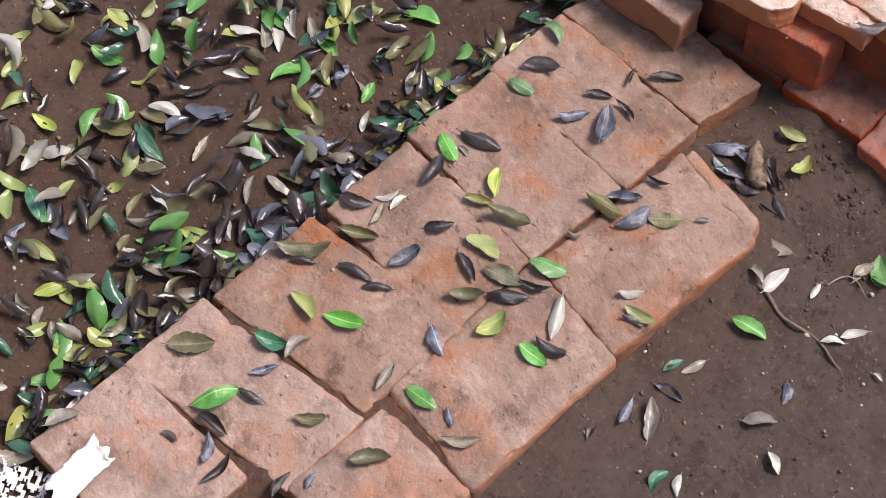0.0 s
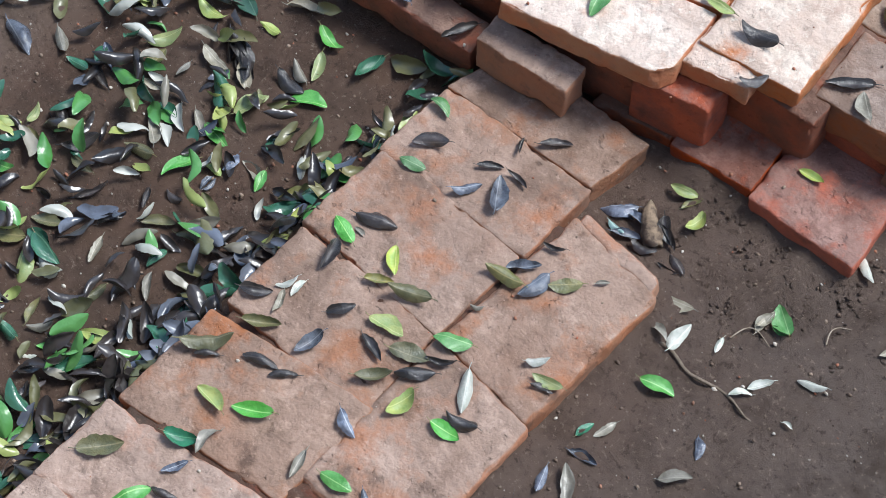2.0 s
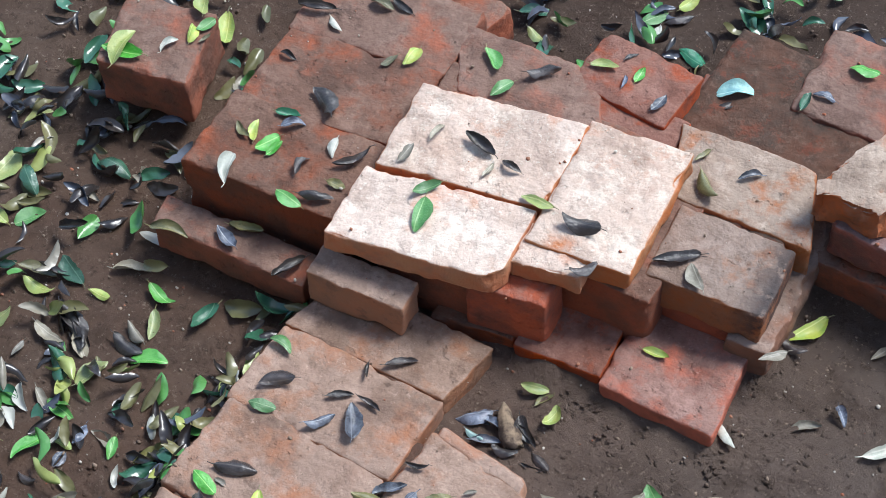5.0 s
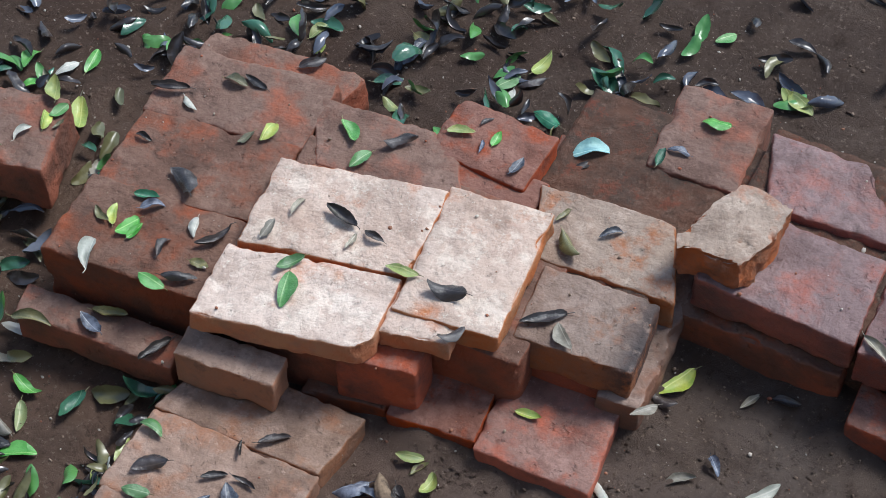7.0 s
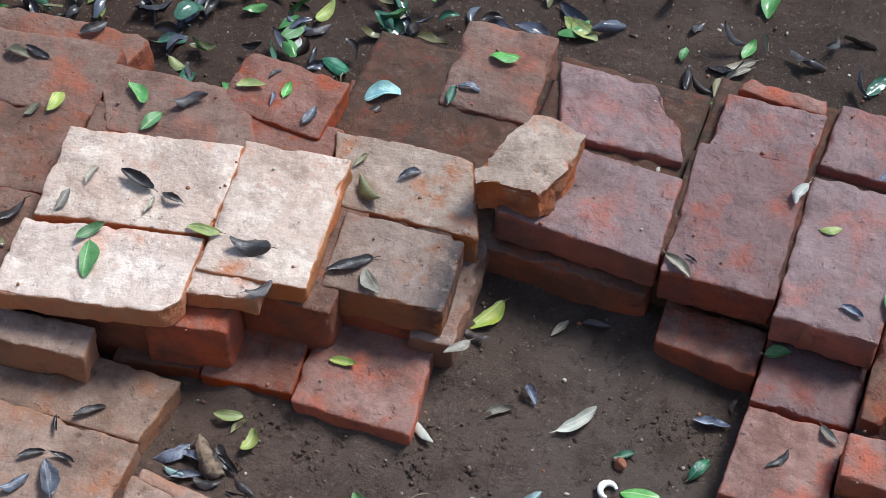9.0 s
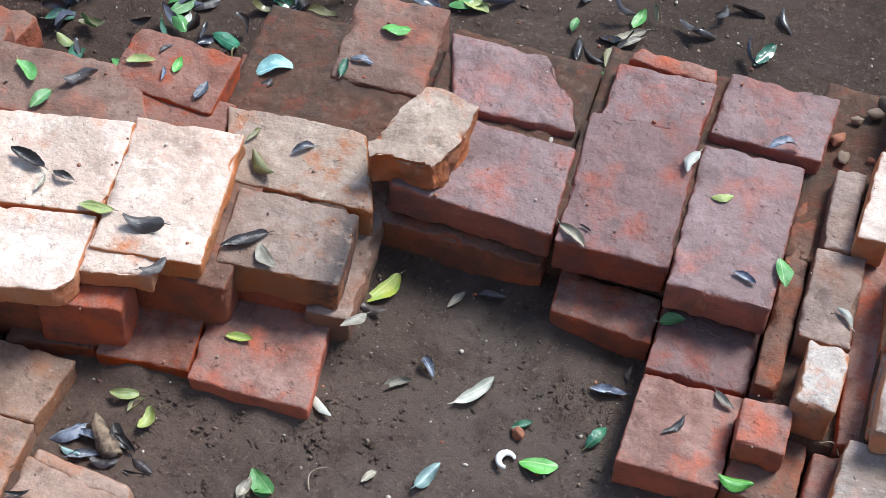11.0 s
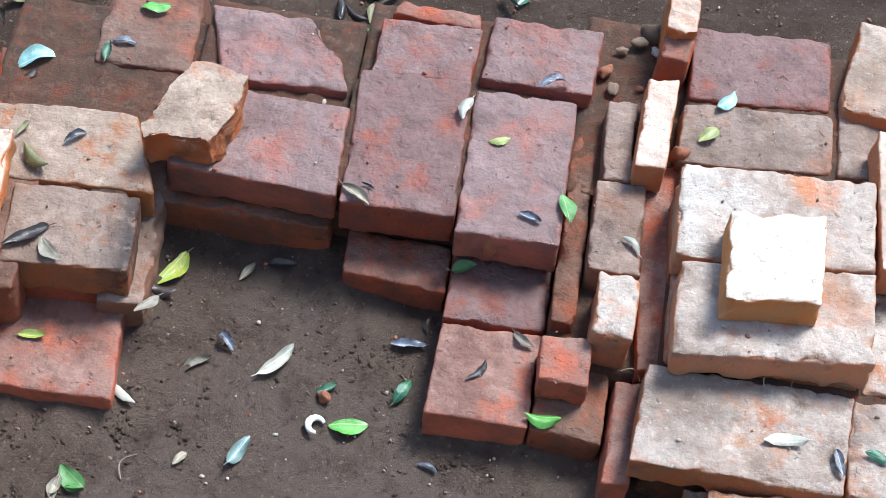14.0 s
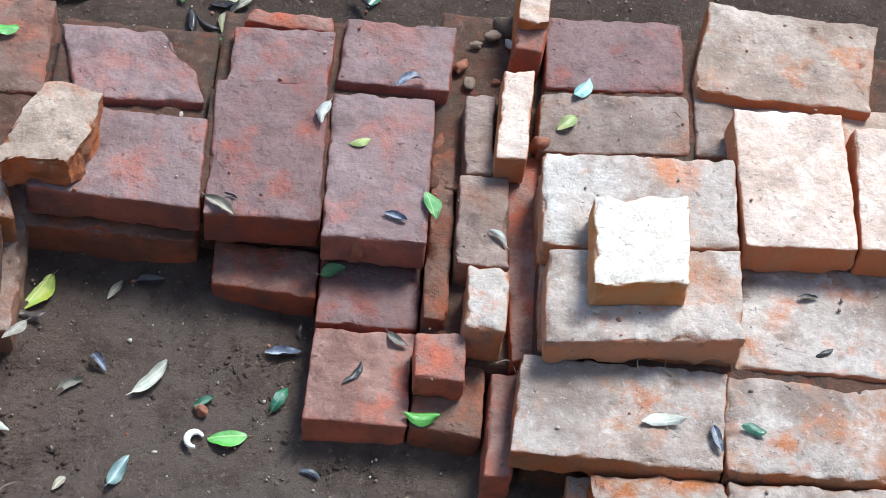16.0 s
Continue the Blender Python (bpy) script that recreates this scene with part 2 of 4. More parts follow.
def brick_mesh(length, width, thick, material, seed, cuts=(), chip=0.5, rough=0.7, step=0.007, skew=0.0, worn=0.0038):
    """A worn brick, its upper face at z = 0. cuts: (direction in degrees, share of the reach kept) for broken ends and corners."""
    xs, ys = lattice(length / 2, step, 0.005), lattice(width / 2, step, 0.005)
    zs = lattice(thick / 2, 0.009, 0.005)
    nx, ny, nz = len(xs) - 1, len(ys) - 1, len(zs) - 1
    index, verts, faces = {}, [], []

    def vert(i, j, k):
        if (i, j, k) not in index:
            index[(i, j, k)] = len(verts)
            verts.append(Vector((xs[i], ys[j], zs[k])))
        return index[(i, j, k)]

    for i in range(nx):
        for j in range(ny):
            faces.append((vert(i, j, nz), vert(i + 1, j, nz), vert(i + 1, j + 1, nz), vert(i, j + 1, nz)))
            faces.append((vert(i, j, 0), vert(i, j + 1, 0), vert(i + 1, j + 1, 0), vert(i + 1, j, 0)))
    for k in range(nz):
        for i in range(nx):
            faces.append((vert(i, 0, k), vert(i + 1, 0, k), vert(i + 1, 0, k + 1), vert(i, 0, k + 1)))
            faces.append((vert(i, ny, k), vert(i, ny, k + 1), vert(i + 1, ny, k + 1), vert(i + 1, ny, k)))
        for j in range(ny):
            faces.append((vert(0, j, k), vert(0, j, k + 1), vert(0, j + 1, k + 1), vert(0, j + 1, k)))
            faces.append((vert(nx, j, k), vert(nx, j + 1, k), vert(nx, j + 1, k + 1), vert(nx, j, k + 1)))
    half, r = Vector((length / 2, width / 2, thick / 2)), worn
    off = Vector((seed * 3.17, seed * 1.31, seed * 0.77))
    for v in verts:
        p = Vector(v)
        inner = Vector([max(-half[c] + r, min(half[c] - r, p[c])) for c in range(3)])
        d = p - inner
        if d.length > 1e-7:
            p = inner + d.normalized() * r
        near = sorted(half[c] - abs(p[c]) for c in range(3))
        rim = max(0.0, 1.0 - near[1] / 0.013)
        wide = max(0.0, 1.0 - near[1] / 0.024)
        bite = max(0.0, noise.noise(p * 21 + off) - 0.12) * 0.020 * rim * chip
        bite += max(0.0, noise.noise(p * 55 + off) - 0.05) * 0.009 * rim * (0.3 + chip)
        bite += max(0.0, noise.noise(p * 130 + off)) * 0.003 * rim
        bite += min(0.006, max(0.0, noise.noise(p * 13 + off * 2) - 0.42) * 0.09) * wide * chip
        if p.length > 1e-6:
            p -= Vector((p.x / half.x, p.y / half.y, p.z / half.z * 0.9)).normalized() * bite
        p += noise.noise_vector(p * 9 + off) * 0.0030 * rough
        p += noise.noise_vector(p * 24 + off) * 0.0016 * rough
        p += noise.noise_vector(p * 75 + off) * 0.0008 * rough
        if p.z > half.z * 0.6:
            p.z -= min(0.004, max(0.0, noise.noise(p * 42 + off) - 0.38) * 0.020) * rough
        for angle, keep in cuts:
            n = Vector((math.cos(radians(angle)), math.sin(radians(angle)), 0))
            reach = abs(n.x) * half.x + abs(n.y) * half.y
            limit = reach * keep + noise.noise(p * 30 + off) * 0.010 + noise.noise(p * 90 + off) * 0.004
            over = p.dot(n) - limit
            if over > 0:
                p -= n * over
        v[:] = p
    lean = math.tan(radians(skew))
    for v in verts:
        v.z -= thick / 2
        v.x -= v.y * lean
    me = add_mesh("brick", verts, faces, material)
    me.set_sharp_from_angle(angle=radians(38))
    return me


FOOT = collections.defaultdict(list)      # footprints standing on the earth, by squares of the plan
TOPS = []      # centre, half sizes, turn and height of every upper face


def brick(x, y, z, length, width, thick, turn, kind, parent=None, name="brick", label="", cuts=(), chip=0.5, rough=0.7, skew=0.0, worn=0.0038, rx=None, ry=None, category="brick", group=""):
    me = brick_mesh(length, width, thick, BRICK[kind], len(TOPS) + 1, cuts, chip, rough, skew=skew, worn=worn)
    ob = new(name, me)
    tilt = random.Random(len(TOPS))
    ob.matrix_world = pose(x, y, z, tilt.gauss(0, 0.6) if rx is None else rx, tilt.gauss(0, 0.5) if ry is None else ry, turn)
    TOPS.append((x, y, length / 2, width / 2, radians(turn), z, cuts))
    if z - thick < 0.03:
        reach = math.hypot(length, width) / 2 + 0.05
        for i in range(math.floor((x - reach) / 0.05), math.floor((x + reach) / 0.05) + 1):
            for j in range(math.floor((y - reach) / 0.05), math.floor((y + reach) / 0.05) + 1):
                FOOT[(i, j)].append((x, y, length / 2, width / 2, radians(turn)))
    if parent is not None:
        ob.parent = parent
        if label:
            tagged(ob, label)
    else:
        tagged(ob, label, category, group)
    return ob


def top_at(x, y):
    """The height of the highest upper face over this place of the plan, or of the earth."""
    best = earth_height(x, y)
    for cx, cy, a, b, turn, z, cuts in TOPS:
        dx, dy = x - cx, y - cy
        u, v = dx * math.cos(turn) + dy * math.sin(turn), dy * math.cos(turn) - dx * math.sin(turn)
        if abs(u) <= a + 0.007 and abs(v) <= b + 0.007:
            inside = all(u * math.cos(radians(g)) + v * math.sin(radians(g)) <= keep * (abs(math.cos(radians(g))) * a + abs(math.sin(radians(g))) * b) for g, keep in cuts)
            if inside:
                best = max(best, z)
    return best


def masonry(name, label, category="masonry"):
    return tagged(new(name), label, category)


# ---------- the ground: one sheet of earth ----------
def bank(x, y):
    """Soil washed up against the feet of the bricks."""
    best = 0.0
    for cx, cy, a, b, turn in FOOT.get((math.floor(x / 0.05), math.floor(y / 0.05)), ()):
        dx, dy = x - cx, y - cy
        u, v = dx * math.cos(turn) + dy * math.sin(turn), dy * math.cos(turn) - dx * math.sin(turn)
        best = max(best, 1 - math.hypot(max(0.0, abs(u) - a), max(0.0, abs(v) - b)) / 0.050)
    return best * best * 0.020 * max(0.1, 0.7 + 1.3 * noise.noise(Vector((x * 8, y * 8, 4.2)))) if best else 0.0


def earth_height(x, y):
    p = Vector((x, y, 0))
    near = max(0.0, 1.0 - max(0.0, math.hypot(x + 0.2, y - 1.1) - 1.8) / 1.5)
    low = min(1.0, max(0.0, (-1.01 - x) / 0.07))
    low *= low * (3 - 2 * low)
    return near * (noise.noise(p * 3.1) * 0.006 + noise.noise(p * 11) * 0.005) - 0.03 * low * near + bank(x, y) * (1 - 0.85 * low) - 0.014 * math.exp(-((x + 0.165) ** 2 + (y - 1.305) ** 2) / 0.0011)


def ground():
    far = [3, 4, 6, 10, 20, 45, 100, 300, 900]
    xs = [-v for v in reversed(far)] + list(np.arange(-2.1, 1.3, 0.011)) + far
    ys = [-v for v in reversed(far)] + [-1.5, -0.6] + list(np.arange(-0.1, 2.6, 0.011)) + far
    verts, faces = [], []
    for y in ys:
        for x in xs:
            z = earth_height(x, y)
            if -2.1 <= x <= 1.3 and -0.1 <= y <= 2.6:
                p = Vector((x, y, 0))
                z += noise.noise(p * 24) * 0.0060 + noise.noise(p * 48) * 0.0055 + max(0.0, noise.noise(p * 85)) * 0.004
            verts.append((x, y, z))
    n = len(xs)
    for j in range(len(ys) - 1):
        for i in range(n - 1):
            a = j * n + i
            faces.append((a, a + 1, a + 1 + n, a + n))
    return tagged(new("ground", add_mesh("ground", verts, faces, EARTH)), "bare trodden brown earth with grit and crumbs", "ground", kind="structure")


# an unseen wall added behind the camera, which keeps sky light off the brick fronts
wall_mesh = add_mesh("unseen_wall_south", [(x, y, z) for z in (-0.05, 3.4) for y in (-2.0, -1.7) for x in (-9.0, 9.0)],
                     [(0, 1, 3, 2), (4, 6, 7, 5), (0, 4, 5, 1), (2, 3, 7, 6), (0, 2, 6, 4), (1, 5, 7, 3)], PLASTER, False)
tagged(new("unseen_wall_south", wall_mesh), "unseen plain plaster wall added to shade the brick fronts", "wall", kind="structure")

# ---------- masonry ----------
path = masonry("brick_path", "low footing of tan worn bricks sunk in the earth", "footing")
pier = masonry("brick_pier", "stepped stump of red and brown bricks", "masonry")
wall = masonry("brick_wall", "low broken wall of red bricks", "masonry")
platform = masonry("brick_platform", "platform of pale lime-stained bricks", "masonry")
brick(-0.921, 0.246, 0.045, 0.223, 0.158, 0.064, 2.8, "tan", parent=path, skew=-2.9)
brick(-0.902, 0.397, 0.045, 0.269, 0.130, 0.064, 9.0, "tan", parent=path, skew=-7.8)
brick(-0.904, 0.552, 0.045, 0.255, 0.165, 0.064, 8.3, "tan", parent=path, skew=-9.2)
brick(-0.906, 0.708, 0.045, 0.241, 0.150, 0.064, 0.2, "tan", parent=path, skew=2.5)
brick(-0.909, 0.858, 0.045, 0.247, 0.158, 0.064, -1.7, "tan", parent=path)
brick(-0.907, 0.999, 0.045, 0.255, 0.138, 0.064, 0.6, "tan", parent=path)
brick(-0.900, 1.118, 0.045, 0.250, 0.105, 0.064, 1.4, "tan", parent=path, skew=-10.7)
brick(-0.699, 0.892, 0.045, 0.162, 0.249, 0.064, -8.0, "tan", parent=path, worn=0.008, chip=0.5, skew=5.7)
brick(-0.702, 0.644, 0.045, 0.171, 0.251, 0.064, -5.1, "tan", parent=path, worn=0.008, chip=0.5, skew=5.8)
brick(-0.696, 0.436, 0.045, 0.160, 0.160, 0.064, 2.0, "tan", parent=path, worn=0.008, chip=0.5, skew=-2.0)
brick(-0.551, 1.275, 0.036, 0.166, 0.148, 0.064, 1.7, "red", parent=pier, skew=4.1)
brick(-0.697, 1.265, 0.038, 0.127, 0.131, 0.064, 6.9, "red", parent=pier)
brick(-0.955, 1.144, 0.109, 0.146, 0.050, 0.064, 5.2, "tan", name="loose_brick", label="tan half brick lying on the footing")
brick(-1.167, 1.136, 0.054, 0.244, 0.054, 0.064, 4.7, "dark", parent=pier, skew=6.5)
brick(-1.148, 1.252, 0.128, 0.254, 0.143, 0.128, 5.2, "dark", parent=pier, skew=-3.1)
brick(-1.153, 1.391, 0.128, 0.242, 0.149, 0.128, 8.9, "dark", parent=pier, skew=-6.8)
brick(-1.162, 1.527, 0.128, 0.247, 0.137, 0.128, 9.1, "dark", parent=pier, skew=-3.5)
brick(-0.927, 1.530, 0.128, 0.224, 0.118, 0.128, 4.7, "dark", parent=pier, skew=25.3)
brick(-0.800, 1.610, 0.128, 0.158, 0.109, 0.128, -3.0, "red", parent=pier)
brick(-0.680, 1.671, 0.090, 0.104, 0.075, 0.090, 4.8, "red", parent=pier, skew=4.5)
brick(-0.585, 1.524, 0.128, 0.201, 0.126, 0.128, 4.2, "beige", parent=pier, label="beige and orange brick", skew=17.6)
brick(-0.554, 1.395, 0.128, 0.167, 0.123, 0.064, 4.8, "sooty", parent=pier, label="grey-brown brick with a blackened end")
brick(-0.772, 1.236, 0.128, 0.110, 0.063, 0.128, 11.5, "red", parent=pier, skew=-7.5)
brick(-0.909, 1.375, 0.170, 0.244, 0.152, 0.042, 11.9, "pale", name="loose_brick", label="pale dusty brick slab with orange edges on the stump", group="loose pale bricks", chip=0.55, skew=-6.1)
brick(-0.900, 1.231, 0.170, 0.246, 0.124, 0.042, 11.5, "pale", name="loose_brick", label="pale dusty brick slab with a broken front corner", group="loose pale bricks", chip=0.55, cuts=[(-40, 0.90)], skew=-5.6)
brick(-0.717, 1.388, 0.170, 0.149, 0.221, 0.042, 7.9, "pale", name="loose_brick", label="pale pinkish brick slab with a broken front", group="loose pale bricks", chip=0.6, skew=-2.1)
brick(-0.737, 1.278, 0.166, 0.097, 0.070, 0.038, 11.2, "pale", name="loose_brick", label="small broken piece of pale brick", group="loose pale bricks", skew=-3.1)
brick(-1.457, 1.355, 0.090, 0.148, 0.141, 0.090, 11.3, "dark", name="loose_brick", label="dark brown brick standing alone in leaf litter", skew=5.7)
brick(-0.342, 1.580, 0.141, 0.231, 0.145, 0.064, -1.8, "mauve", parent=wall, skew=4.2)
brick(-0.424, 1.578, 0.194, 0.160, 0.140, 0.056, 21.0, "crust", name="loose_brick", label="broken lump of beige brick with orange front on the wall", cuts=[(140, 0.40), (61, 0.65), (-19, 0.56), (-44, 0.49), (-107, 0.68)], rough=2.2, chip=1.2)
brick(-0.146, 1.613, 0.141, 0.155, 0.232, 0.064, 2.5, "mauve", parent=wall)
brick(-0.144, 1.784, 0.128, 0.143, 0.100, 0.128, 3.2, "mauve", parent=wall, skew=-4.5)
brick(0.006, 1.601, 0.141, 0.141, 0.242, 0.064, 0.8, "mauve", parent=wall)
brick(0.017, 1.813, 0.122, 0.159, 0.121, 0.122, 0.8, "mauve", parent=wall, skew=-3.6)
brick(-0.348, 1.745, 0.128, 0.175, 0.128, 0.128, 2.4, "mauve", parent=wall, cuts=[(33, 0.62)], skew=15.1)
brick(-0.537, 1.776, 0.102, 0.138, 0.171, 0.102, 3.5, "dark", parent=wall)
brick(-0.132, 1.481, 0.049, 0.143, 0.076, 0.064, -1.5, "red", parent=wall, skew=2.4)
brick(0.007, 1.318, 0.064, 0.134, 0.142, 0.064, 0.3, "red", parent=wall, skew=-1.8)
brick(0.009, 1.449, 0.064, 0.136, 0.111, 0.064, 1.3, "mauve", parent=wall)
brick(0.107, 1.328, 0.118, 0.067, 0.069, 0.058, 2.0, "red", parent=wall)
brick(0.096, 1.565, 0.096, 0.033, 0.345, 0.096, -2.2, "dark", parent=wall, rough=1.2, skew=2.8)
brick(0.151, 1.542, 0.122, 0.070, 0.148, 0.122, 2.0, "mud", parent=wall, rough=1.2, label="mud-caked brick edge")
brick(0.159, 1.402, 0.147, 0.055, 0.098, 0.090, -3.0, "lime", name="loose_brick", label="pale brick piece set on edge beside the wall", rough=1.5, chip=0.8, skew=2.3)
brick(0.184, 1.694, 0.166, 0.045, 0.153, 0.064, 4.8, "pale", name="loose_brick", label="slim pale brick piece set on edge", skew=-6.7)
brick(0.199, 1.830, 0.166, 0.044, 0.044, 0.166, -5.6, "red", name="loose_brick", label="small red brick piece", skew=-1.6)
brick(0.202, 1.886, 0.186, 0.044, 0.087, 0.186, -12.7, "pale", name="loose_brick", label="pinkish broken brick piece", cuts=[(-60, 0.8)], skew=11.5)
brick(0.213, 1.507, 0.099, 0.055, 0.317, 0.099, 13.7, "red", parent=wall, skew=-8.6)
brick(0.193, 1.259, 0.077, 0.038, 0.150, 0.077, 8.7, "red", parent=wall, skew=-9.4)
brick(0.354, 1.554, 0.186, 0.259, 0.147, 0.058, 4.1, "lime", name="loose_brick", label="lime-crusted grey-white brick slab on the platform", group="slabs on the platform", chip=0.8, rough=1.3, skew=-3.2)
brick(0.360, 1.405, 0.186, 0.254, 0.140, 0.058, 6.0, "lime", name="loose_brick", label="lime-crusted grey-white brick slab on the platform", group="slabs on the platform", chip=0.8, rough=1.3, skew=-5.3)
brick(0.346, 1.454, 0.240, 0.125, 0.136, 0.054, 7.4, "white", name="loose_brick", label="bleached cream half brick on top of the slabs", chip=0.9, cuts=[(-128, 0.92)], skew=-6.8)
brick(0.339, 1.264, 0.128, 0.268, 0.143, 0.048, 0.4, "lime2", parent=platform, chip=0.8, rough=1.2, skew=-3.3)
brick(0.609, 1.266, 0.128, 0.273, 0.138, 0.128, 1.5, "lime2", parent=platform, chip=0.8, rough=1.2, skew=-3.7)
brick(0.626, 1.430, 0.128, 0.267, 0.167, 0.128, 1.8, "lime2", parent=platform, chip=0.8, rough=1.2, skew=-7.2)
brick(0.395, 1.137, 0.109, 0.172, 0.109, 0.109, 1.3, "lime2", parent=platform, chip=0.8, rough=1.2, skew=4.3)
brick(0.607, 1.142, 0.115, 0.266, 0.105, 0.115, 2.7, "lime2", parent=platform, chip=0.8, rough=1.2, skew=-5.6)
brick(0.560, 1.611, 0.192, 0.153, 0.225, 0.064, 3.3, "pale", name="loose_brick", label="pale pinkish brick slab on the platform", group="slabs on the platform")
brick(0.718, 1.611, 0.192, 0.148, 0.205, 0.064, 3.5, "pale", name="loose_brick", label="pale pinkish brick slab on the platform", group="slabs on the platform", skew=-3.1)
brick(0.572, 1.858, 0.146, 0.250, 0.165, 0.082, -2.5, "beige", name="loose_brick", label="rough cracked beige slab on the platform", group="slabs on the platform", rough=2.0, skew=-4.4)
brick(0.325, 1.723, 0.128, 0.213, 0.104, 0.128, 5.6, "grey", parent=platform, label="grey-brown brick", skew=-5.4)
brick(0.324, 1.847, 0.128, 0.198, 0.130, 0.128, 5.2, "mauve", parent=platform, label="dull red brick", skew=-5.6)
brick(0.506, 1.752, 0.128, 0.138, 0.141, 0.128, 1.6, "grey", parent=platform, label="grey-brown brick")
brick(-0.142, 1.856, 0.122, 0.123, 0.028, 0.032, -4.1, "red", name="brick_shard", category="rubble", label="thin red brick shard lying behind the wall", cuts=[(150, 0.8)], rough=1.6, skew=10.1)
brick(-0.694, 1.021, 0.045, 0.146, 0.027, 0.064, -6.9, "tan", parent=path, cuts=[(45, 0.80)], worn=0.009, chip=0.5, skew=10.8)
# The dark kind carries both dirt and the deep shade over this brick.
brick(0.124, 1.309, 0.064, 0.093, 0.129, 0.064, -4.8, "dark", parent=wall, skew=3.6)
brick(-0.820, 1.244, 0.036, 0.119, 0.112, 0.051, 13.0, "dark", parent=pier, skew=-7.1)
brick(-1.170, 1.636, 0.078, 0.250, 0.065, 0.078, 4.7, "dark", parent=pier, skew=-12.3)
brick(0.140, 1.683, 0.128, 0.042, 0.137, 0.128, 3.9, "mud", parent=wall, label="mud-caked brick edge", skew=-2.0)

# lower courses, a little behind the faces above them
brick(-0.352, 1.608, 0.070, 0.250, 0.222, 0.085, -1.0, "dark", parent=wall, chip=0.9)
brick(-0.146, 1.640, 0.077, 0.150, 0.220, 0.085, 1.0, "red", parent=wall)
brick(0.006, 1.640, 0.077, 0.140, 0.220, 0.085, 0.5, "mauve", parent=wall)
brick(-0.820, 1.400, 0.126, 0.420, 0.250, 0.130, 4.0, "dark", parent=pier)
brick(-0.800, 1.525, 0.120, 0.210, 0.110, 0.124, 3.0, "red", parent=pier)
brick(-0.870, 1.250, 0.126, 0.210, 0.100, 0.130, 6.0, "dark", parent=pier)
brick(-0.545, 1.430, 0.064, 0.160, 0.180, 0.070, 4.0, "red", parent=pier)
brick(-0.487, 1.480, 0.070, 0.062, 0.300, 0.075, 4.0, "mud", parent=pier, rough=2.4, chip=1.2)
brick(0.350, 1.480, 0.127, 0.250, 0.270, 0.130, 2.0, "beige", parent=platform)
brick(0.640, 1.640, 0.127, 0.330, 0.300, 0.130, 2.0, "beige", parent=platform)
brick(0.430, 1.150, 0.064, 0.300, 0.110, 0.070, 1.0, "beige", parent=platform)


def bed(x0, x1, y0, y1, z, parent):
    """Earth and old mortar that fills the joints up to just under the bricks' faces."""
    nx, ny = max(2, round((x1 - x0) / 0.007)), max(2, round((y1 - y0) / 0.007))
    verts, faces = [], []
    for j in range(ny + 1):
        for i in range(nx + 1):
            x, y = x0 + (x1 - x0) * i / nx, y0 + (y1 - y0) * j / ny
            rim = i in (0, nx) or j in (0, ny)
            p = Vector((x, y, 0.3))
            verts.append((x, y, -0.01 if rim else z + noise.noise(p * 30) * 0.004 + noise.noise(p * 80) * 0.004 - 0.004))
    for j in range(ny):
        for i in range(nx):
            a = j * (nx + 1) + i
            faces.append((a, a + 1, a + nx + 2, a + nx + 1))
    ob = new("mortar_bed", add_mesh("mortar_bed", verts, faces, DUST))
    ob.parent = parent
    tagged(ob, "brown earth packed between the bricks")


bed(-1.015, -0.785, 0.190, 1.160, 0.0425, path)
bed(-0.800, -0.635, 0.370, 1.010, 0.0425, path)
bed(-1.265, -1.050, 1.200, 1.570, 0.125, pier)
bed(-0.670, -0.490, 1.340, 1.570, 0.124, pier)
bed(-0.240, 0.070, 1.520, 1.715, 0.136, wall)
bed(-0.240, 0.070, 1.700, 1.880, 0.108, wall)
bed(-0.450, -0.225, 1.530, 1.650, 0.135, wall)
bed(-0.460, -0.230, 1.640, 1.830, 0.118, wall)
bed(-0.730, -0.440, 1.560, 1.800, 0.100, pier)
bed(0.075, 0.250, 1.340, 1.640, 0.078, wall)
bed(0.070, 0.245, 1.600, 1.930, 0.096, wall)
bed(0.220, 0.740, 1.210, 1.900, 0.125, platform)


ground()


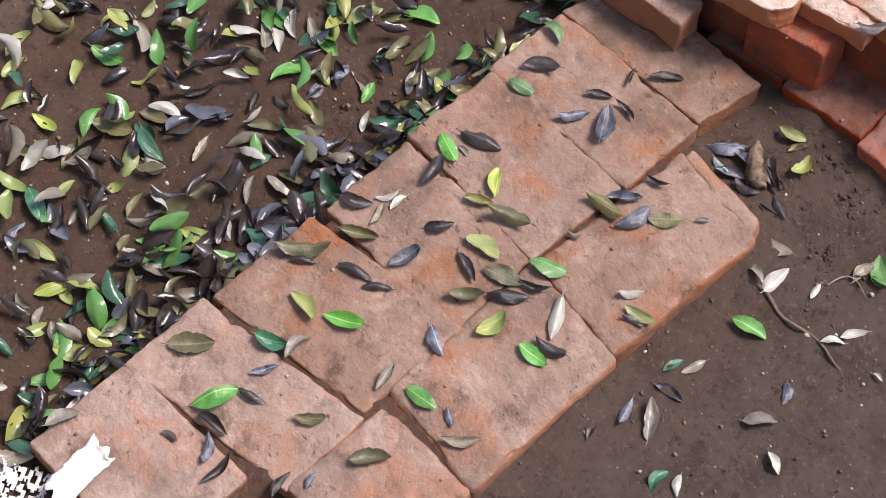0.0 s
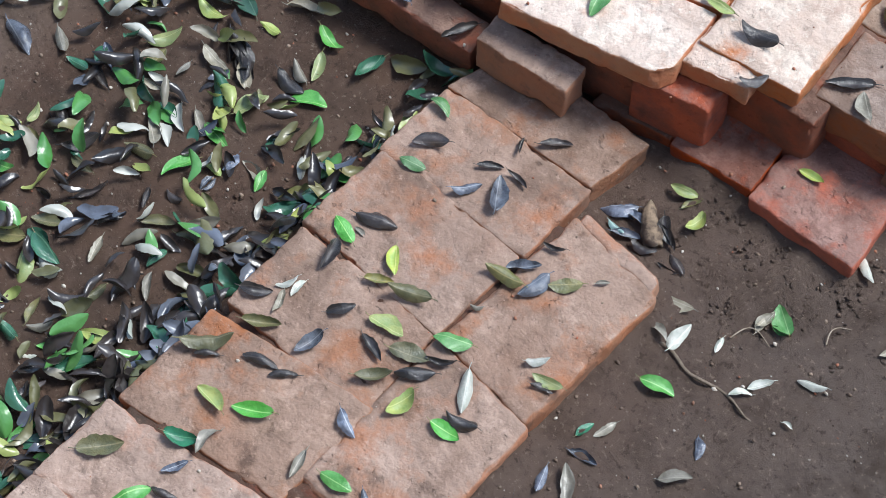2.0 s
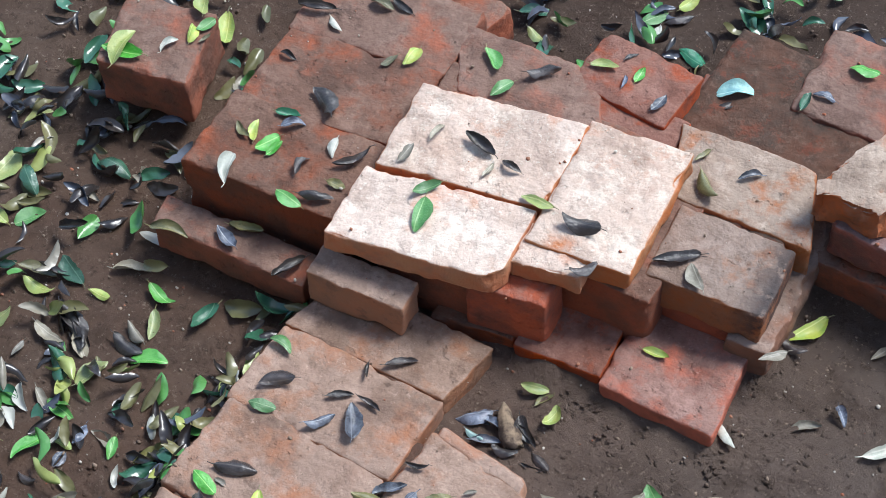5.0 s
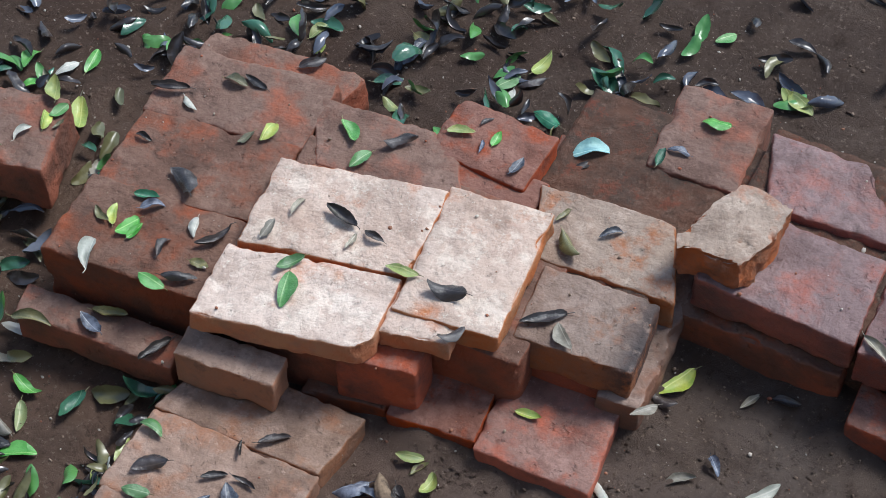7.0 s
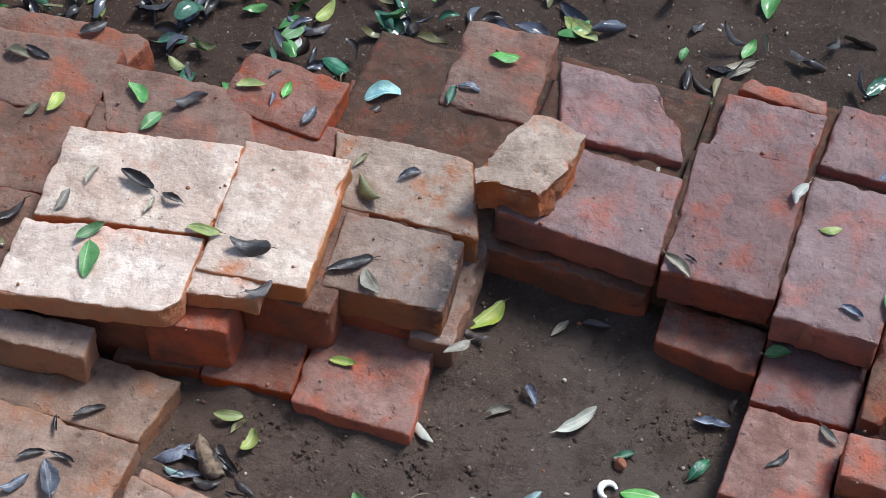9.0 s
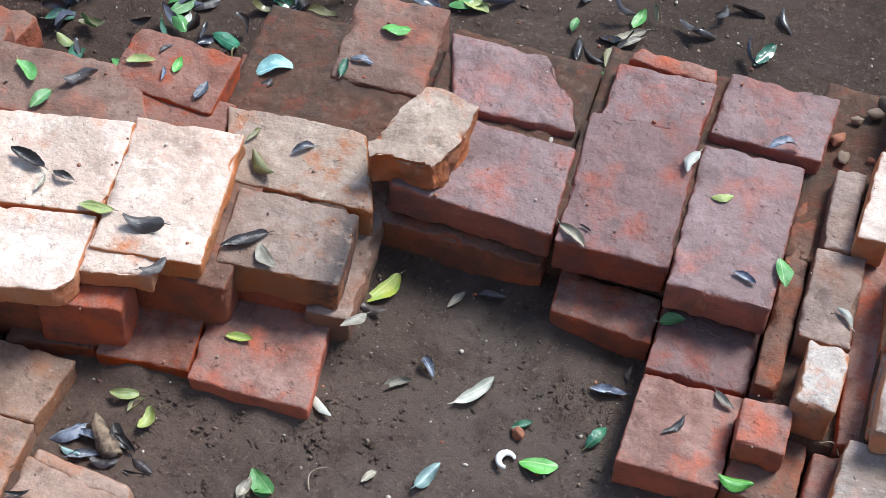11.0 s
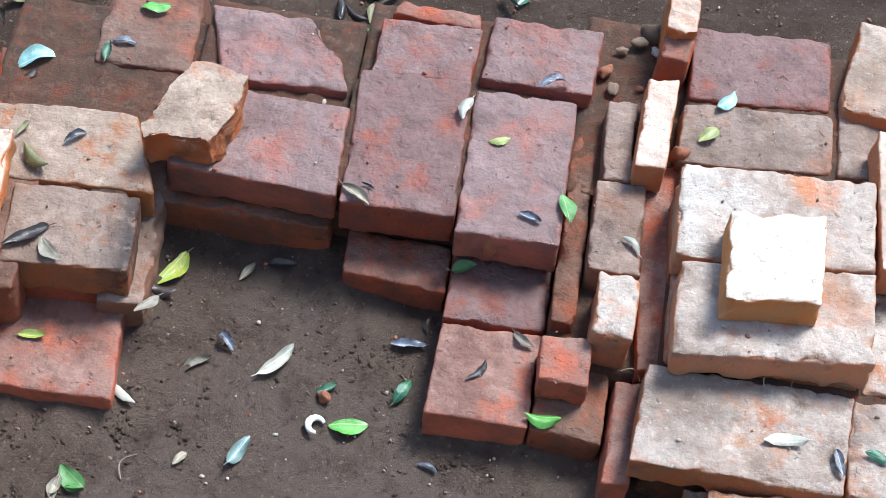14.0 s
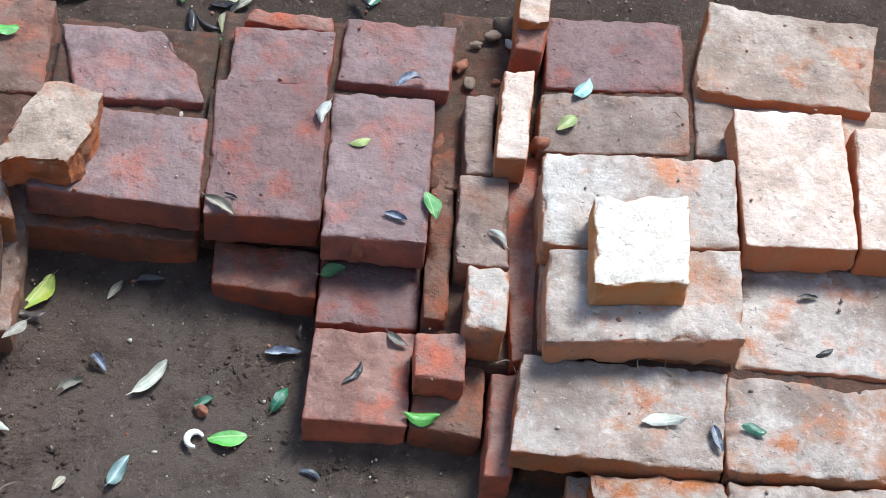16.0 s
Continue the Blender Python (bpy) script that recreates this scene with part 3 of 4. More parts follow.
# ---------- leaves ----------
def leaf_material(name, c1, c2, rib, rough, spots=0.3):
    m, nt, bs = shader(name, rough, 0.65)
    bs.inputs["Coat Weight"].default_value, bs.inputs["Coat Roughness"].default_value = 0.25, 0.18
    co = nt.nodes.new("ShaderNodeTexCoord").outputs["Object"]
    vec, rnd = shifted(nt)
    c = mix(nt, ramp(nt, noise_of(nt, vec, 3.0, 4.0), 0.35, 0.65), c1, c2)
    c = mix(nt, times_of(nt, ramp(nt, noise_of(nt, vec, 14.0, 5.0, 0.7), 0.58, 0.68), spots), c, tuple(v * 0.35 for v in c1))
    sep = nt.nodes.new("ShaderNodeSeparateXYZ")
    nt.links.new(co, sep.inputs[0])
    side = nt.nodes.new("ShaderNodeMath")
    side.operation = "ABSOLUTE"
    nt.links.new(sep.outputs["Y"], side.inputs[0])
    line = nt.nodes.new("ShaderNodeMapRange")
    line.inputs["From Min"].default_value, line.inputs["From Max"].default_value = 0.006, 0.016
    line.inputs["To Min"].default_value, line.inputs["To Max"].default_value = 0.7, 0.0
    nt.links.new(side.outputs[0], line.inputs["Value"])
    c = mix(nt, line.outputs["Result"], c, rib)
    hsv = nt.nodes.new("ShaderNodeHueSaturation")
    nt.links.new(c, hsv.inputs["Color"])
    nt.links.new(ramp_out(nt, rnd, 0.8, 1.55), hsv.inputs["Value"])
    nt.links.new(ramp_out(nt, rnd, 0.8, 1.12), hsv.inputs["Saturation"])
    nt.links.new(hsv.outputs[0], bs.inputs["Base Color"])
    bump(nt, bs, noise_of(nt, vec, 18.0, 4.0), 0.25, 0.02)
    return m


LOOKS = {
    "green": ((0.045, 0.19, 0.032), (0.10, 0.28, 0.07), (0.28, 0.46, 0.17), 0.34, 0.25, 0.44, 0.5, "fresh green oval leaf"),
    "yellow": ((0.30, 0.33, 0.08), (0.20, 0.28, 0.08), (0.46, 0.48, 0.20), 0.38, 0.35, 0.42, 0.55, "yellow-green fading leaf"),
    "olive": ((0.15, 0.135, 0.05), (0.085, 0.09, 0.04), (0.24, 0.20, 0.09), 0.42, 0.6, 0.40, 0.9, "olive-brown withered leaf"),
    "dark": ((0.018, 0.015, 0.015), (0.045, 0.036, 0.034), (0.075, 0.060, 0.052), 0.30, 0.4, 0.38, 1.2, "black-brown dry curled leaf"),
    # A dark leaf whose bluish sheen from the sky is put into its colour.
    "sheen_blue": ((0.045, 0.05, 0.068), (0.15, 0.17, 0.215), (0.25, 0.27, 0.31), 0.22, 0.4, 0.40, 1.0, "dark shiny curled leaf with bluish sky sheen painted in"),
    "pale": ((0.44, 0.43, 0.38), (0.30, 0.32, 0.27), (0.55, 0.54, 0.47), 0.42, 0.35, 0.38, 0.8, "whitish dried leaf"),
    "tan": ((0.25, 0.225, 0.175), (0.15, 0.135, 0.10), (0.34, 0.31, 0.25), 0.45, 0.5, 0.38, 0.9, "dull tan dried leaf"),
    "teal": ((0.022, 0.09, 0.052), (0.04, 0.14, 0.08), (0.10, 0.22, 0.13), 0.25, 0.35, 0.42, 0.7, "dark bluish green glossy leaf"),
    "cyan": ((0.24, 0.40, 0.37), (0.13, 0.25, 0.26), (0.42, 0.55, 0.50), 0.32, 0.3, 0.48, 0.7, "turquoise-grey leaf showing its underside"),
}
LEAF_MATERIAL = {k: leaf_material(k + "_leaf", *v[:5]) for k, v in LOOKS.items()}


def leaf_shape(rng, wide, curl):
    """One leaf of length 1 along x: folded at its rib, curled, wavy, the dry ones ragged. Vertices and faces, resting on z = 0."""
    n, m = 13, 6
    arc = curl * rng.uniform(0.5, 1.4)
    bend, twist, side = rng.uniform(-0.18, 0.26), rng.uniform(-0.8, 0.8), rng.choice((1, 1, -1))
    sway, fat, fold = rng.uniform(-0.14, 0.14), wide * rng.uniform(0.95, 1.3), rng.uniform(0.0, 0.40)
    tip, dry, off = rng.uniform(-0.5, 0.9), min(1.0, curl), rng.uniform(0, 90)
    power = rng.uniform(0.55, 0.75)
    verts, faces = [], []
    for i in range(n + 1):
        s = 0.015 + 0.97 * i / n
        w = 0.5 * fat * (s ** power) * ((1 - s) ** 0.78) / 0.395
        for j in range(m + 1):
            v = 2 * j / m - 1
            ragged = 1 - abs(v) * dry * (0.30 * max(0.0, noise.noise((s * 9, v + off, 0.5))) + 0.12 * noise.noise((s * 23, v * 2 + off, 3.5)))
            th = v * arc + 1e-6
            y = w * ragged * math.sin(th) / arc + sway * math.sin(math.pi * s)
            z = w * ragged * (1 - math.cos(th)) / arc + fold * abs(v) * w + bend * (2 * s - 1) ** 2 + tip * max(0.0, s - 0.62) ** 2
            z += 0.05 * dry * noise.noise((s * 5, v * 1.6, off)) * (0.4 + abs(v)) + 0.025 * v * v * math.sin(8 * s + off)
            t = twist * (s - 0.5)
            verts.append((s - 0.5, y * math.cos(t) - z * math.sin(t), side * (y * math.sin(t) + z * math.cos(t))))
    for i in range(n):
        for j in range(m):
            a = i * (m + 1) + j
            faces.append((a, a + 1, a + m + 2, a + m + 1))
    low = min(v[2] for v in verts)
    return [(x, y, z - low) for x, y, z in verts], faces


RNG = random.Random(11)
LEAF_MESH = {}
for look_name, look_row in LOOKS.items():
    LEAF_MESH[look_name] = [add_mesh("leaf", *leaf_shape(RNG, look_row[5], look_row[6]), LEAF_MATERIAL[look_name]) for _ in range(14)]


def stalk_mesh(material):
    verts, faces = [], []
    for i, (x, y, z, r) in enumerate(((0.03, 0, 0, 0.013), (-0.05, 0.006, 0.004, 0.011), (-0.12, 0.02, 0.012, 0.010), (-0.15, 0.03, 0.012, 0.014))):
        for j in range(5):
            a = 2 * math.pi * j / 5
            verts.append((x, y + r * math.cos(a), z + r * math.sin(a)))
        if i:
            faces += [(5 * i - 5 + j, 5 * i - 5 + (j + 1) % 5, 5 * i + (j + 1) % 5, 5 * i + j) for j in range(5)]
    faces += [(4, 3, 2, 1, 0), (15, 16, 17, 18, 19)]
    return add_mesh("stalk", verts, faces, material)


STALK = {k: stalk_mesh(LEAF_MATERIAL["olive" if k in ("green", "yellow", "teal") else k]) for k in LOOKS}


def leaf(x, y, heading, length, look_name):
    ob = new("fallen_leaf", RNG.choice(LEAF_MESH[look_name]))
    z = top_at(x, y)
    m = pose(x, y, z + 0.0015, RNG.uniform(-14, 14), RNG.uniform(-8, 8), heading + RNG.choice((0, 180)))
    ob.matrix_world = m @ Matrix.Diagonal((length, length, length, 1))
    low = min((ob.matrix_world @ Vector(c)).z for c in ob.bound_box)
    ob.location.z += z + 0.0005 - low
    stem = new("stalk", STALK[look_name])
    stem.parent = ob
    stem.location = sum((Vector(v.co) for v in ob.data.vertices[:7]), Vector()) / 7
    tagged(ob, LOOKS[look_name][7] + (" lying on worn brick" if z > 0.03 else " lying on bare earth"), "leaf", "fallen leaves")


def litter(count):
    """The rest of the leaf litter on the earth."""
    verts, faces, slots, names = [], [], [], list(LOOKS)
    share = ["dark"] * 13 + ["tan"] * 4 + ["olive"] * 6 + ["sheen_blue"] * 2 + ["green"] * 4 + ["yellow"] * 5 + ["teal"] * 4 + ["pale"] * 3
    rng = random.Random(5)
    made = 0
    while made < count:
        zone = rng.random()
        if zone < 0.62:
            x, y = rng.uniform(-1.78, -1.02), rng.uniform(0.08, 1.32)
        elif zone < 0.72:
            x, y = -1.045 - abs(rng.gauss(0, 0.03)), rng.uniform(0.15, 1.15)
        elif zone < 0.84:
            x, y = rng.uniform(-1.85, -1.28), rng.uniform(1.2, 1.85)
        elif zone < 0.97:
            x, y = rng.uniform(-1.5, -0.65), rng.uniform(1.66, 2.05)
        else:
            x, y = rng.uniform(-0.7, 0.0), rng.uniform(1.9, 2.25)
        if top_at(x, y) > 0.040 or (zone < 0.62 and noise.noise(Vector((x * 4, y * 4, 1.7))) < -0.16 - 0.2 * rng.random()):
            continue
        # Darker leaf mix beside the footing and at the far end deepens the shade there.
        kind = rng.choice(("dark", "dark", "dark", "olive", "sheen_blue", "teal")) if 0.62 <= zone < 0.72 else rng.choice(("dark", "dark", "dark", "olive", "teal", "sheen_blue", "green") if y > 1.2 else share)
        vs, fs = leaf_shape(rng, LOOKS[kind][5], LOOKS[kind][6])
        m = pose(x, y, 0, rng.gauss(0, 32), rng.gauss(0, 20), rng.uniform(0, 360)) @ Matrix.Scale(rng.uniform(0.032, 0.062), 4)
        placed = [m @ Vector(v) for v in vs]
        lift = earth_height(x, y) + rng.choice((0.0, 0.0, 0.004, 0.010, 0.016)) - min(p.z for p in placed)
        b = len(verts)
        verts += [(p.x, p.y, p.z + lift) for p in placed]
        faces += [tuple(i + b for i in f) for f in fs]
        slots += [names.index(kind)] * len(fs)
        made += 1
    me = add_mesh("leaf_litter", verts, faces, LEAF_MATERIAL[names[0]])
    for k in names[1:]:
        me.materials.append(LEAF_MATERIAL[k])
    me.polygons.foreach_set("material_index", slots)
    tagged(new("leaf_litter", me), "thick litter of dark dry and green leaves on earth", "leaves", kind="stuff")


litter(1150)


# ---------- grit and small things ----------
def stone_material(name, c1, c2):
    m, nt, bs = shader(name, 0.9, 0.25)
    co = nt.nodes.new("ShaderNodeTexCoord").outputs["Object"]
    nt.links.new(mix(nt, ramp(nt, noise_of(nt, co, 60.0), 0.4, 0.6), c1, c2), bs.inputs["Base Color"])
    bump(nt, bs, noise_of(nt, co, 200.0), 0.5, 0.003)
    return m


GRIT = [stone_material("earth_crumb", (0.17, 0.12, 0.09), (0.10, 0.07, 0.055)), stone_material("brick_crumb", (0.36, 0.12, 0.07), (0.28, 0.15, 0.10)), stone_material("pale_grit", (0.55, 0.50, 0.44), (0.42, 0.36, 0.30)), stone_material("brown_stone", (0.30, 0.22, 0.165), (0.19, 0.14, 0.105))]


def lump(rng, level=1):
    bm = bmesh.new()
    bmesh.ops.create_icosphere(bm, subdivisions=level, radius=1.0)
    off = Vector((rng.uniform(0, 50), rng.uniform(0, 50), 0))
    for v in bm.verts:
        v.co *= 1 + 0.45 * noise.noise(v.co * 1.1 + off) + 0.15 * noise.noise(v.co * 3 + off)
    vs, fs = [tuple(v.co) for v in bm.verts], [tuple(v.index for v in f.verts) for f in bm.faces]
    bm.free()
    return vs, fs


def grit(count):
    rng = random.Random(3)
    shapes = [lump(rng) for _ in range(8)]
    verts, faces, slots = [], [], []
    for _ in range(count):
        x, y = rng.uniform(-1.75, 0.75), rng.uniform(0.1, 2.1)
        z = top_at(x, y)
        if z > 0.03 and rng.random() < 0.90:
            continue
        r = 0.0008 + 0.0028 * rng.random() ** 4
        vs, fs = rng.choice(shapes)
        m = pose(x, y, z + r * 0.35, rng.uniform(0, 360), rng.uniform(0, 360), 0) @ Matrix.Diagonal((r * rng.uniform(0.8, 1.5), r, r * 0.7, 1))
        b = len(verts)
        verts += [tuple(m @ Vector(v)) for v in vs]
        faces += [tuple(i + b for i in f) for f in fs]
        slots += [rng.choice((1, 1, 2, 3, 3) if z > 0.03 else (0, 0, 0, 3, 3, 0, 1, 2, 2))] * len(fs)
    me = add_mesh("grit", verts, faces, GRIT[0])
    me.materials.append(GRIT[1])
    me.materials.append(GRIT[2])
    me.materials.append(GRIT[3])
    me.polygons.foreach_set("material_index", slots)
    tagged(new("grit", me), "crumbs of earth, brick and pale grit", "grit", kind="stuff")


grit(14000)


def clods(count):
    """Loose crumbs of soil in a few scuffed places."""
    rng = random.Random(9)
    shapes = [lump(rng, 2) for _ in range(6)]
    verts, faces = [], []
    spots = [(-0.13, 1.345, 0.05), (-0.08, 1.30, 0.04), (-0.50, 1.12, 0.07), (-0.42, 1.17, 0.06), (-0.60, 1.06, 0.05), (-0.30, 1.30, 0.10), (-1.10, 0.75, 0.05), (-0.46, 1.33, 0.025), (-0.60, 1.18, 0.04), (-0.30, 1.49, 0.05), (0.0, 1.22, 0.04), (-0.63, 0.75, 0.02), (-0.40, 1.22, 0.05)]
    for _ in range(count):
        cx, cy, spread = rng.choice(spots)
        x, y = rng.gauss(cx, spread), rng.gauss(cy, spread * 0.6)
        if top_at(x, y) > 0.03:
            continue
        r = 0.0009 + 0.0032 * rng.random() ** 4
        m = pose(x, y, earth_height(x, y) - r * 0.1, rng.uniform(0, 360), 0, rng.uniform(0, 360)) @ Matrix.Diagonal((r * 1.3, r, r * 0.8, 1))
        vs, fs = rng.choice(shapes)
        b = len(verts)
        verts += [tuple(m @ Vector(v)) for v in vs]
        faces += [tuple(i + b for i in f) for f in fs]
    tagged(new("soil_clods", add_mesh("soil_clods", verts, faces, EARTH)), "loose brown soil crumbs on the earth", "soil", kind="stuff")


clods(2200)


def rock(x, y, z, size, flat, which, name, label, category="stone"):
    rng = random.Random(int(x * 1000) + 77)
    vs, fs = lump(rng, 3)
    ob = new(name, add_mesh(name, vs, fs, GRIT[which]))
    ob.matrix_world = pose(x, y, z, 0, 0, rng.uniform(0, 360)) @ Matrix.Diagonal((size, size * 0.7, size * flat, 1))
    low = min((ob.matrix_world @ v.co).z for v in ob.data.vertices)
    ob.location.z += z - 0.001 - low
    tagged(ob, label, category)


rock(0.105, 1.865, 0.060, 0.016, 0.6, 2, "pebble", "whitish pebble in the rubble gap")
rock(0.170, 1.905, 0.060, 0.022, 1.0, 0, "stone", "greyish rough stone beside the brick pieces")
rock(0.135, 1.835, 0.055, 0.012, 0.8, 1, "pebble", "reddish brick pebble in the rubble gap")
rock(-0.011, 1.487, 0.080, 0.013, 1.9, 1, "brick_chip", "orange brick chip wedged in the joint", "rubble")
rock(-0.194, 1.276, -0.004, 0.010, 1.0, 1, "brick_chip", "small red brick lump on earth", "rubble")
rock(0.222, 1.675, 0.10, 0.013, 1.6, 1, "brick_chip", "pinkish brick chip beside the slim brick", "rubble")
rock(0.098, 1.700, 0.078, 0.007, 0.8, 2, "pebble", "small pale pebble on the masonry")


for x, y, z, size, which, what in (
        (0.128, 1.862, 0.095, 0.010, 3, "brown"), (0.152, 1.880, 0.095, 0.014, 3, "grey-brown"), (0.122, 1.790, 0.095, 0.013, 3, "rounded brown"),
        (0.108, 1.818, 0.095, 0.016, 1, "reddish"), (0.176, 1.870, 0.095, 0.010, 2, "pale"), (0.160, 1.800, 0.095, 0.007, 1, "reddish"),
        (0.128, 1.745, 0.095, 0.006, 2, "whitish"), (-0.270, 1.668, 0.120, 0.005, 2, "whitish")):
    rock(x, y, z, size * 0.85, 0.6, which, "rubble_stone", what + " small stone lying in the rubble gap", "rubble")


def tube(name, points, radii, material, label, category):
    cu = bpy.data.curves.new(name, "CURVE")
    cu.dimensions, cu.bevel_depth, cu.bevel_resolution, cu.resolution_u = "3D", 1.0, 2, 6
    sp = cu.splines.new("POLY")
    sp.points.add(len(points) - 1)
    for q, p, r in zip(sp.points, points, radii):
        q.co, q.radius = (*p, 1), r
    ob = new(name, cu)
    cu.materials.append(material)
    tagged(ob, label, category)


BARK = stone_material("dry_bark", (0.22, 0.17, 0.13), (0.13, 0.10, 0.075))
rng_twig = random.Random(8)
way = [(-0.590 + 0.0125 * i, 0.968 + 0.005 * math.sin(i * 0.9), 0.006 + 0.003 * math.sin(i * 1.3) + rng_twig.uniform(0, 0.001)) for i in range(14)]
tube("twig", way, [0.0032 - 0.00014 * i for i in range(14)], BARK, "thin crooked dry twig on bare earth", "twig")
ROOT = stone_material("dry_rootlet", (0.38, 0.31, 0.24), (0.24, 0.19, 0.14))
rng_root = random.Random(21)
for x, y, z, size, heading in ((0.262, 1.338, 0.130, 0.034, 20), (0.195, 1.340, 0.082, 0.028, -20), (0.365, 1.336, 0.130, 0.022, 70), (0.400, 1.334, 0.130, 0.024, 110),
                               (0.236, 1.600, 0.100, 0.018, 60), (0.228, 1.745, 0.098, 0.022, 130), (-0.500, 1.050, 0.006, 0.05, 30), (-0.420, 1.130, 0.006, 0.04, 75)):
    swing = rng_root.uniform(0.5, 1.3)
    points = [(x + size * (0.1 * i - 0.5) * math.cos(radians(heading)) - size * 0.3 * swing * math.sin(0.33 * i) * math.sin(radians(heading)),
               y + size * (0.1 * i - 0.5) * math.sin(radians(heading)) + size * 0.3 * swing * math.sin(0.33 * i) * math.cos(radians(heading)), z + 0.004 * math.sin(0.31 * i)) for i in range(11)]
    tube("rootlet", points, [0.0011 - 0.00006 * i for i in range(11)], ROOT, "thin dry rootlet lying on the masonry" if z > 0.05 else "thin dry rootlet lying on bare earth", "rootlet")
HUSK = stone_material("brown_husk", (0.26, 0.19, 0.13), (0.07, 0.05, 0.04))


def pod(x, y, heading):
    """A withered, split seed husk, bent and ragged at its dark mouth."""
    verts, faces, k = [], [], 16
    rings = [(0.0, 0.001), (0.006, 0.004), (0.014, 0.007), (0.024, 0.0095), (0.035, 0.011), (0.047, 0.0115), (0.058, 0.0105), (0.066, 0.0105), (0.060, 0.008), (0.042, 0.007)]
    for s, r in rings:
        for j in range(k):
            a = 2 * math.pi * j / k
            q = Vector((s * 45, math.cos(a) * 1.1, math.sin(a) * 1.1))
            f = 1 + 0.45 * noise.noise(q) + 0.25 * noise.noise(q * 2.7)
            verts.append((s - 0.035 + 0.006 * noise.noise(q * 1.9) * (s > 0.05), r * f * math.cos(a) * 1.15 + 0.010 * (s * 15) ** 2 - 0.004, r * f * math.sin(a) * 0.75))
    for i in range(len(rings) - 1):
        for j in range(k):
            a, b = i * k + j, i * k + (j + 1) % k
            faces.append((a, b, b + k, a + k))
    ob = new("seed_husk", add_mesh("seed_husk", verts, faces, HUSK))
    ob.matrix_world = pose(x, y, 0.011, 0, 10, heading)
    tagged(ob, "brown split seed husk lying on earth", "husk")


pod(-0.700, 1.095, -55)

PAPER, paper_nt, paper_bs = shader("white_paper", 0.7, 0.3)
paper_co = paper_nt.nodes.new("ShaderNodeTexCoord").outputs["Object"]
paper_nt.links.new(mix(paper_nt, ramp(paper_nt, noise_of(paper_nt, paper_co, 45.0, 5.0), 0.5, 0.7), (0.86, 0.86, 0.84), (0.66, 0.64, 0.60)), paper_bs.inputs["Base Color"])


def scrap(x, y, z, length, width, heading, seed, label, torn=0.25, lacy=0.0):
    rng = random.Random(seed)
    nx, ny = 30, 14
    verts, faces = [], []
    for j in range(ny + 1):
        for i in range(nx + 1):
            u, v = i / nx - 0.5, j / ny - 0.5
            p = Vector((u * length, v * width, seed))
            rag = 1 + torn * (noise.noise(p * 90) * (abs(u) > 0.4) + 0.5 * noise.noise(p * 160) * (abs(v) > 0.4))
            verts.append((u * length * rag, v * width * rag, 0.006 + 0.005 * noise.noise(p * 60) + 0.003 * noise.noise(p * 140)))
    for j in range(ny):
        for i in range(nx):
            if lacy and noise.noise(Vector((i * 0.45, j * 0.45, seed))) > 0.35 - lacy:
                continue
            a = j * (nx + 1) + i
            faces.append((a, a + 1, a + nx + 2, a + nx + 1))
    ob = new("paper_scrap", add_mesh("paper_scrap", verts, faces, PAPER))
    ob.matrix_world = pose(x, y, z, 0, 0, heading)
    sol = ob.modifiers.new("thickness", "SOLIDIFY")
    sol.thickness = 0.0012
    tagged(ob, label, "paper scrap")


scrap(-0.955, 0.185, 0.046, 0.085, 0.040, 95, 2, "torn white paper scrap lying on brick")
scrap(-1.005, 0.125, 0.006, 0.075, 0.050, 30, 4, "lacy torn white paper scrap on earth", 0.6, 0.30)
tube("curled_husk", [(-0.196 + 0.011 * math.cos(0.6 + 0.42 * i), 1.232 + 0.012 * math.sin(0.6 + 0.42 * i), 0.006 + 0.0005 * i) for i in range(11)],
     [0.0022 + 0.0028 * math.sin(math.pi * i / 10) for i in range(11)], PAPER, "small white curled husk on bare earth", "husk")


# ---------- single fallen leaves: place, heading, length, look ----------
leaf(-1.013, 1.027, -4, 0.041, "green")
leaf(-0.983, 0.979, 35, 0.052, "dark")
leaf(-0.981, 0.940, 14, 0.040, "green")
leaf(-0.902, 1.005, 37, 0.037, "dark")
leaf(-0.861, 1.010, -8, 0.037, "dark")
leaf(-0.901, 0.957, 54, 0.043, "sheen_blue")
leaf(-0.866, 0.977, 125, 0.060, "sheen_blue")
leaf(-0.892, 1.055, 112, 0.028, "dark")
leaf(-0.859, 1.087, 41, 0.046, "dark")
leaf(-0.979, 0.809, -17, 0.047, "green")
leaf(-0.956, 0.845, 21, 0.059, "dark")
leaf(-0.963, 0.820, -8, 0.020, "tan")
leaf(-0.970, 0.769, 109, 0.050, "dark")
leaf(-0.899, 0.819, 130, 0.045, "yellow")
leaf(-0.895, 0.784, 35, 0.040, "olive")
leaf(-0.852, 0.795, 25, 0.060, "olive")
leaf(-1.004, 0.672, 31, 0.045, "dark")
leaf(-0.981, 0.705, 61, 0.032, "pale")
leaf(-0.964, 0.708, 91, 0.029, "pale")
leaf(-0.968, 0.678, 114, 0.035, "tan")
leaf(-0.965, 0.643, 34, 0.053, "olive")
leaf(-0.904, 0.724, 52, 0.040, "dark")
leaf(-0.995, 0.578, 47, 0.071, "olive")
leaf(-0.985, 0.565, 44, 0.034, "dark")
leaf(-0.900, 0.662, 78, 0.045, "sheen_blue")
leaf(-0.927, 0.602, 24, 0.051, "dark")
leaf(-0.892, 0.608, 49, 0.039, "dark")
leaf(-0.837, 0.709, -17, 0.048, "dark")
leaf(-0.842, 0.741, 9, 0.052, "yellow")
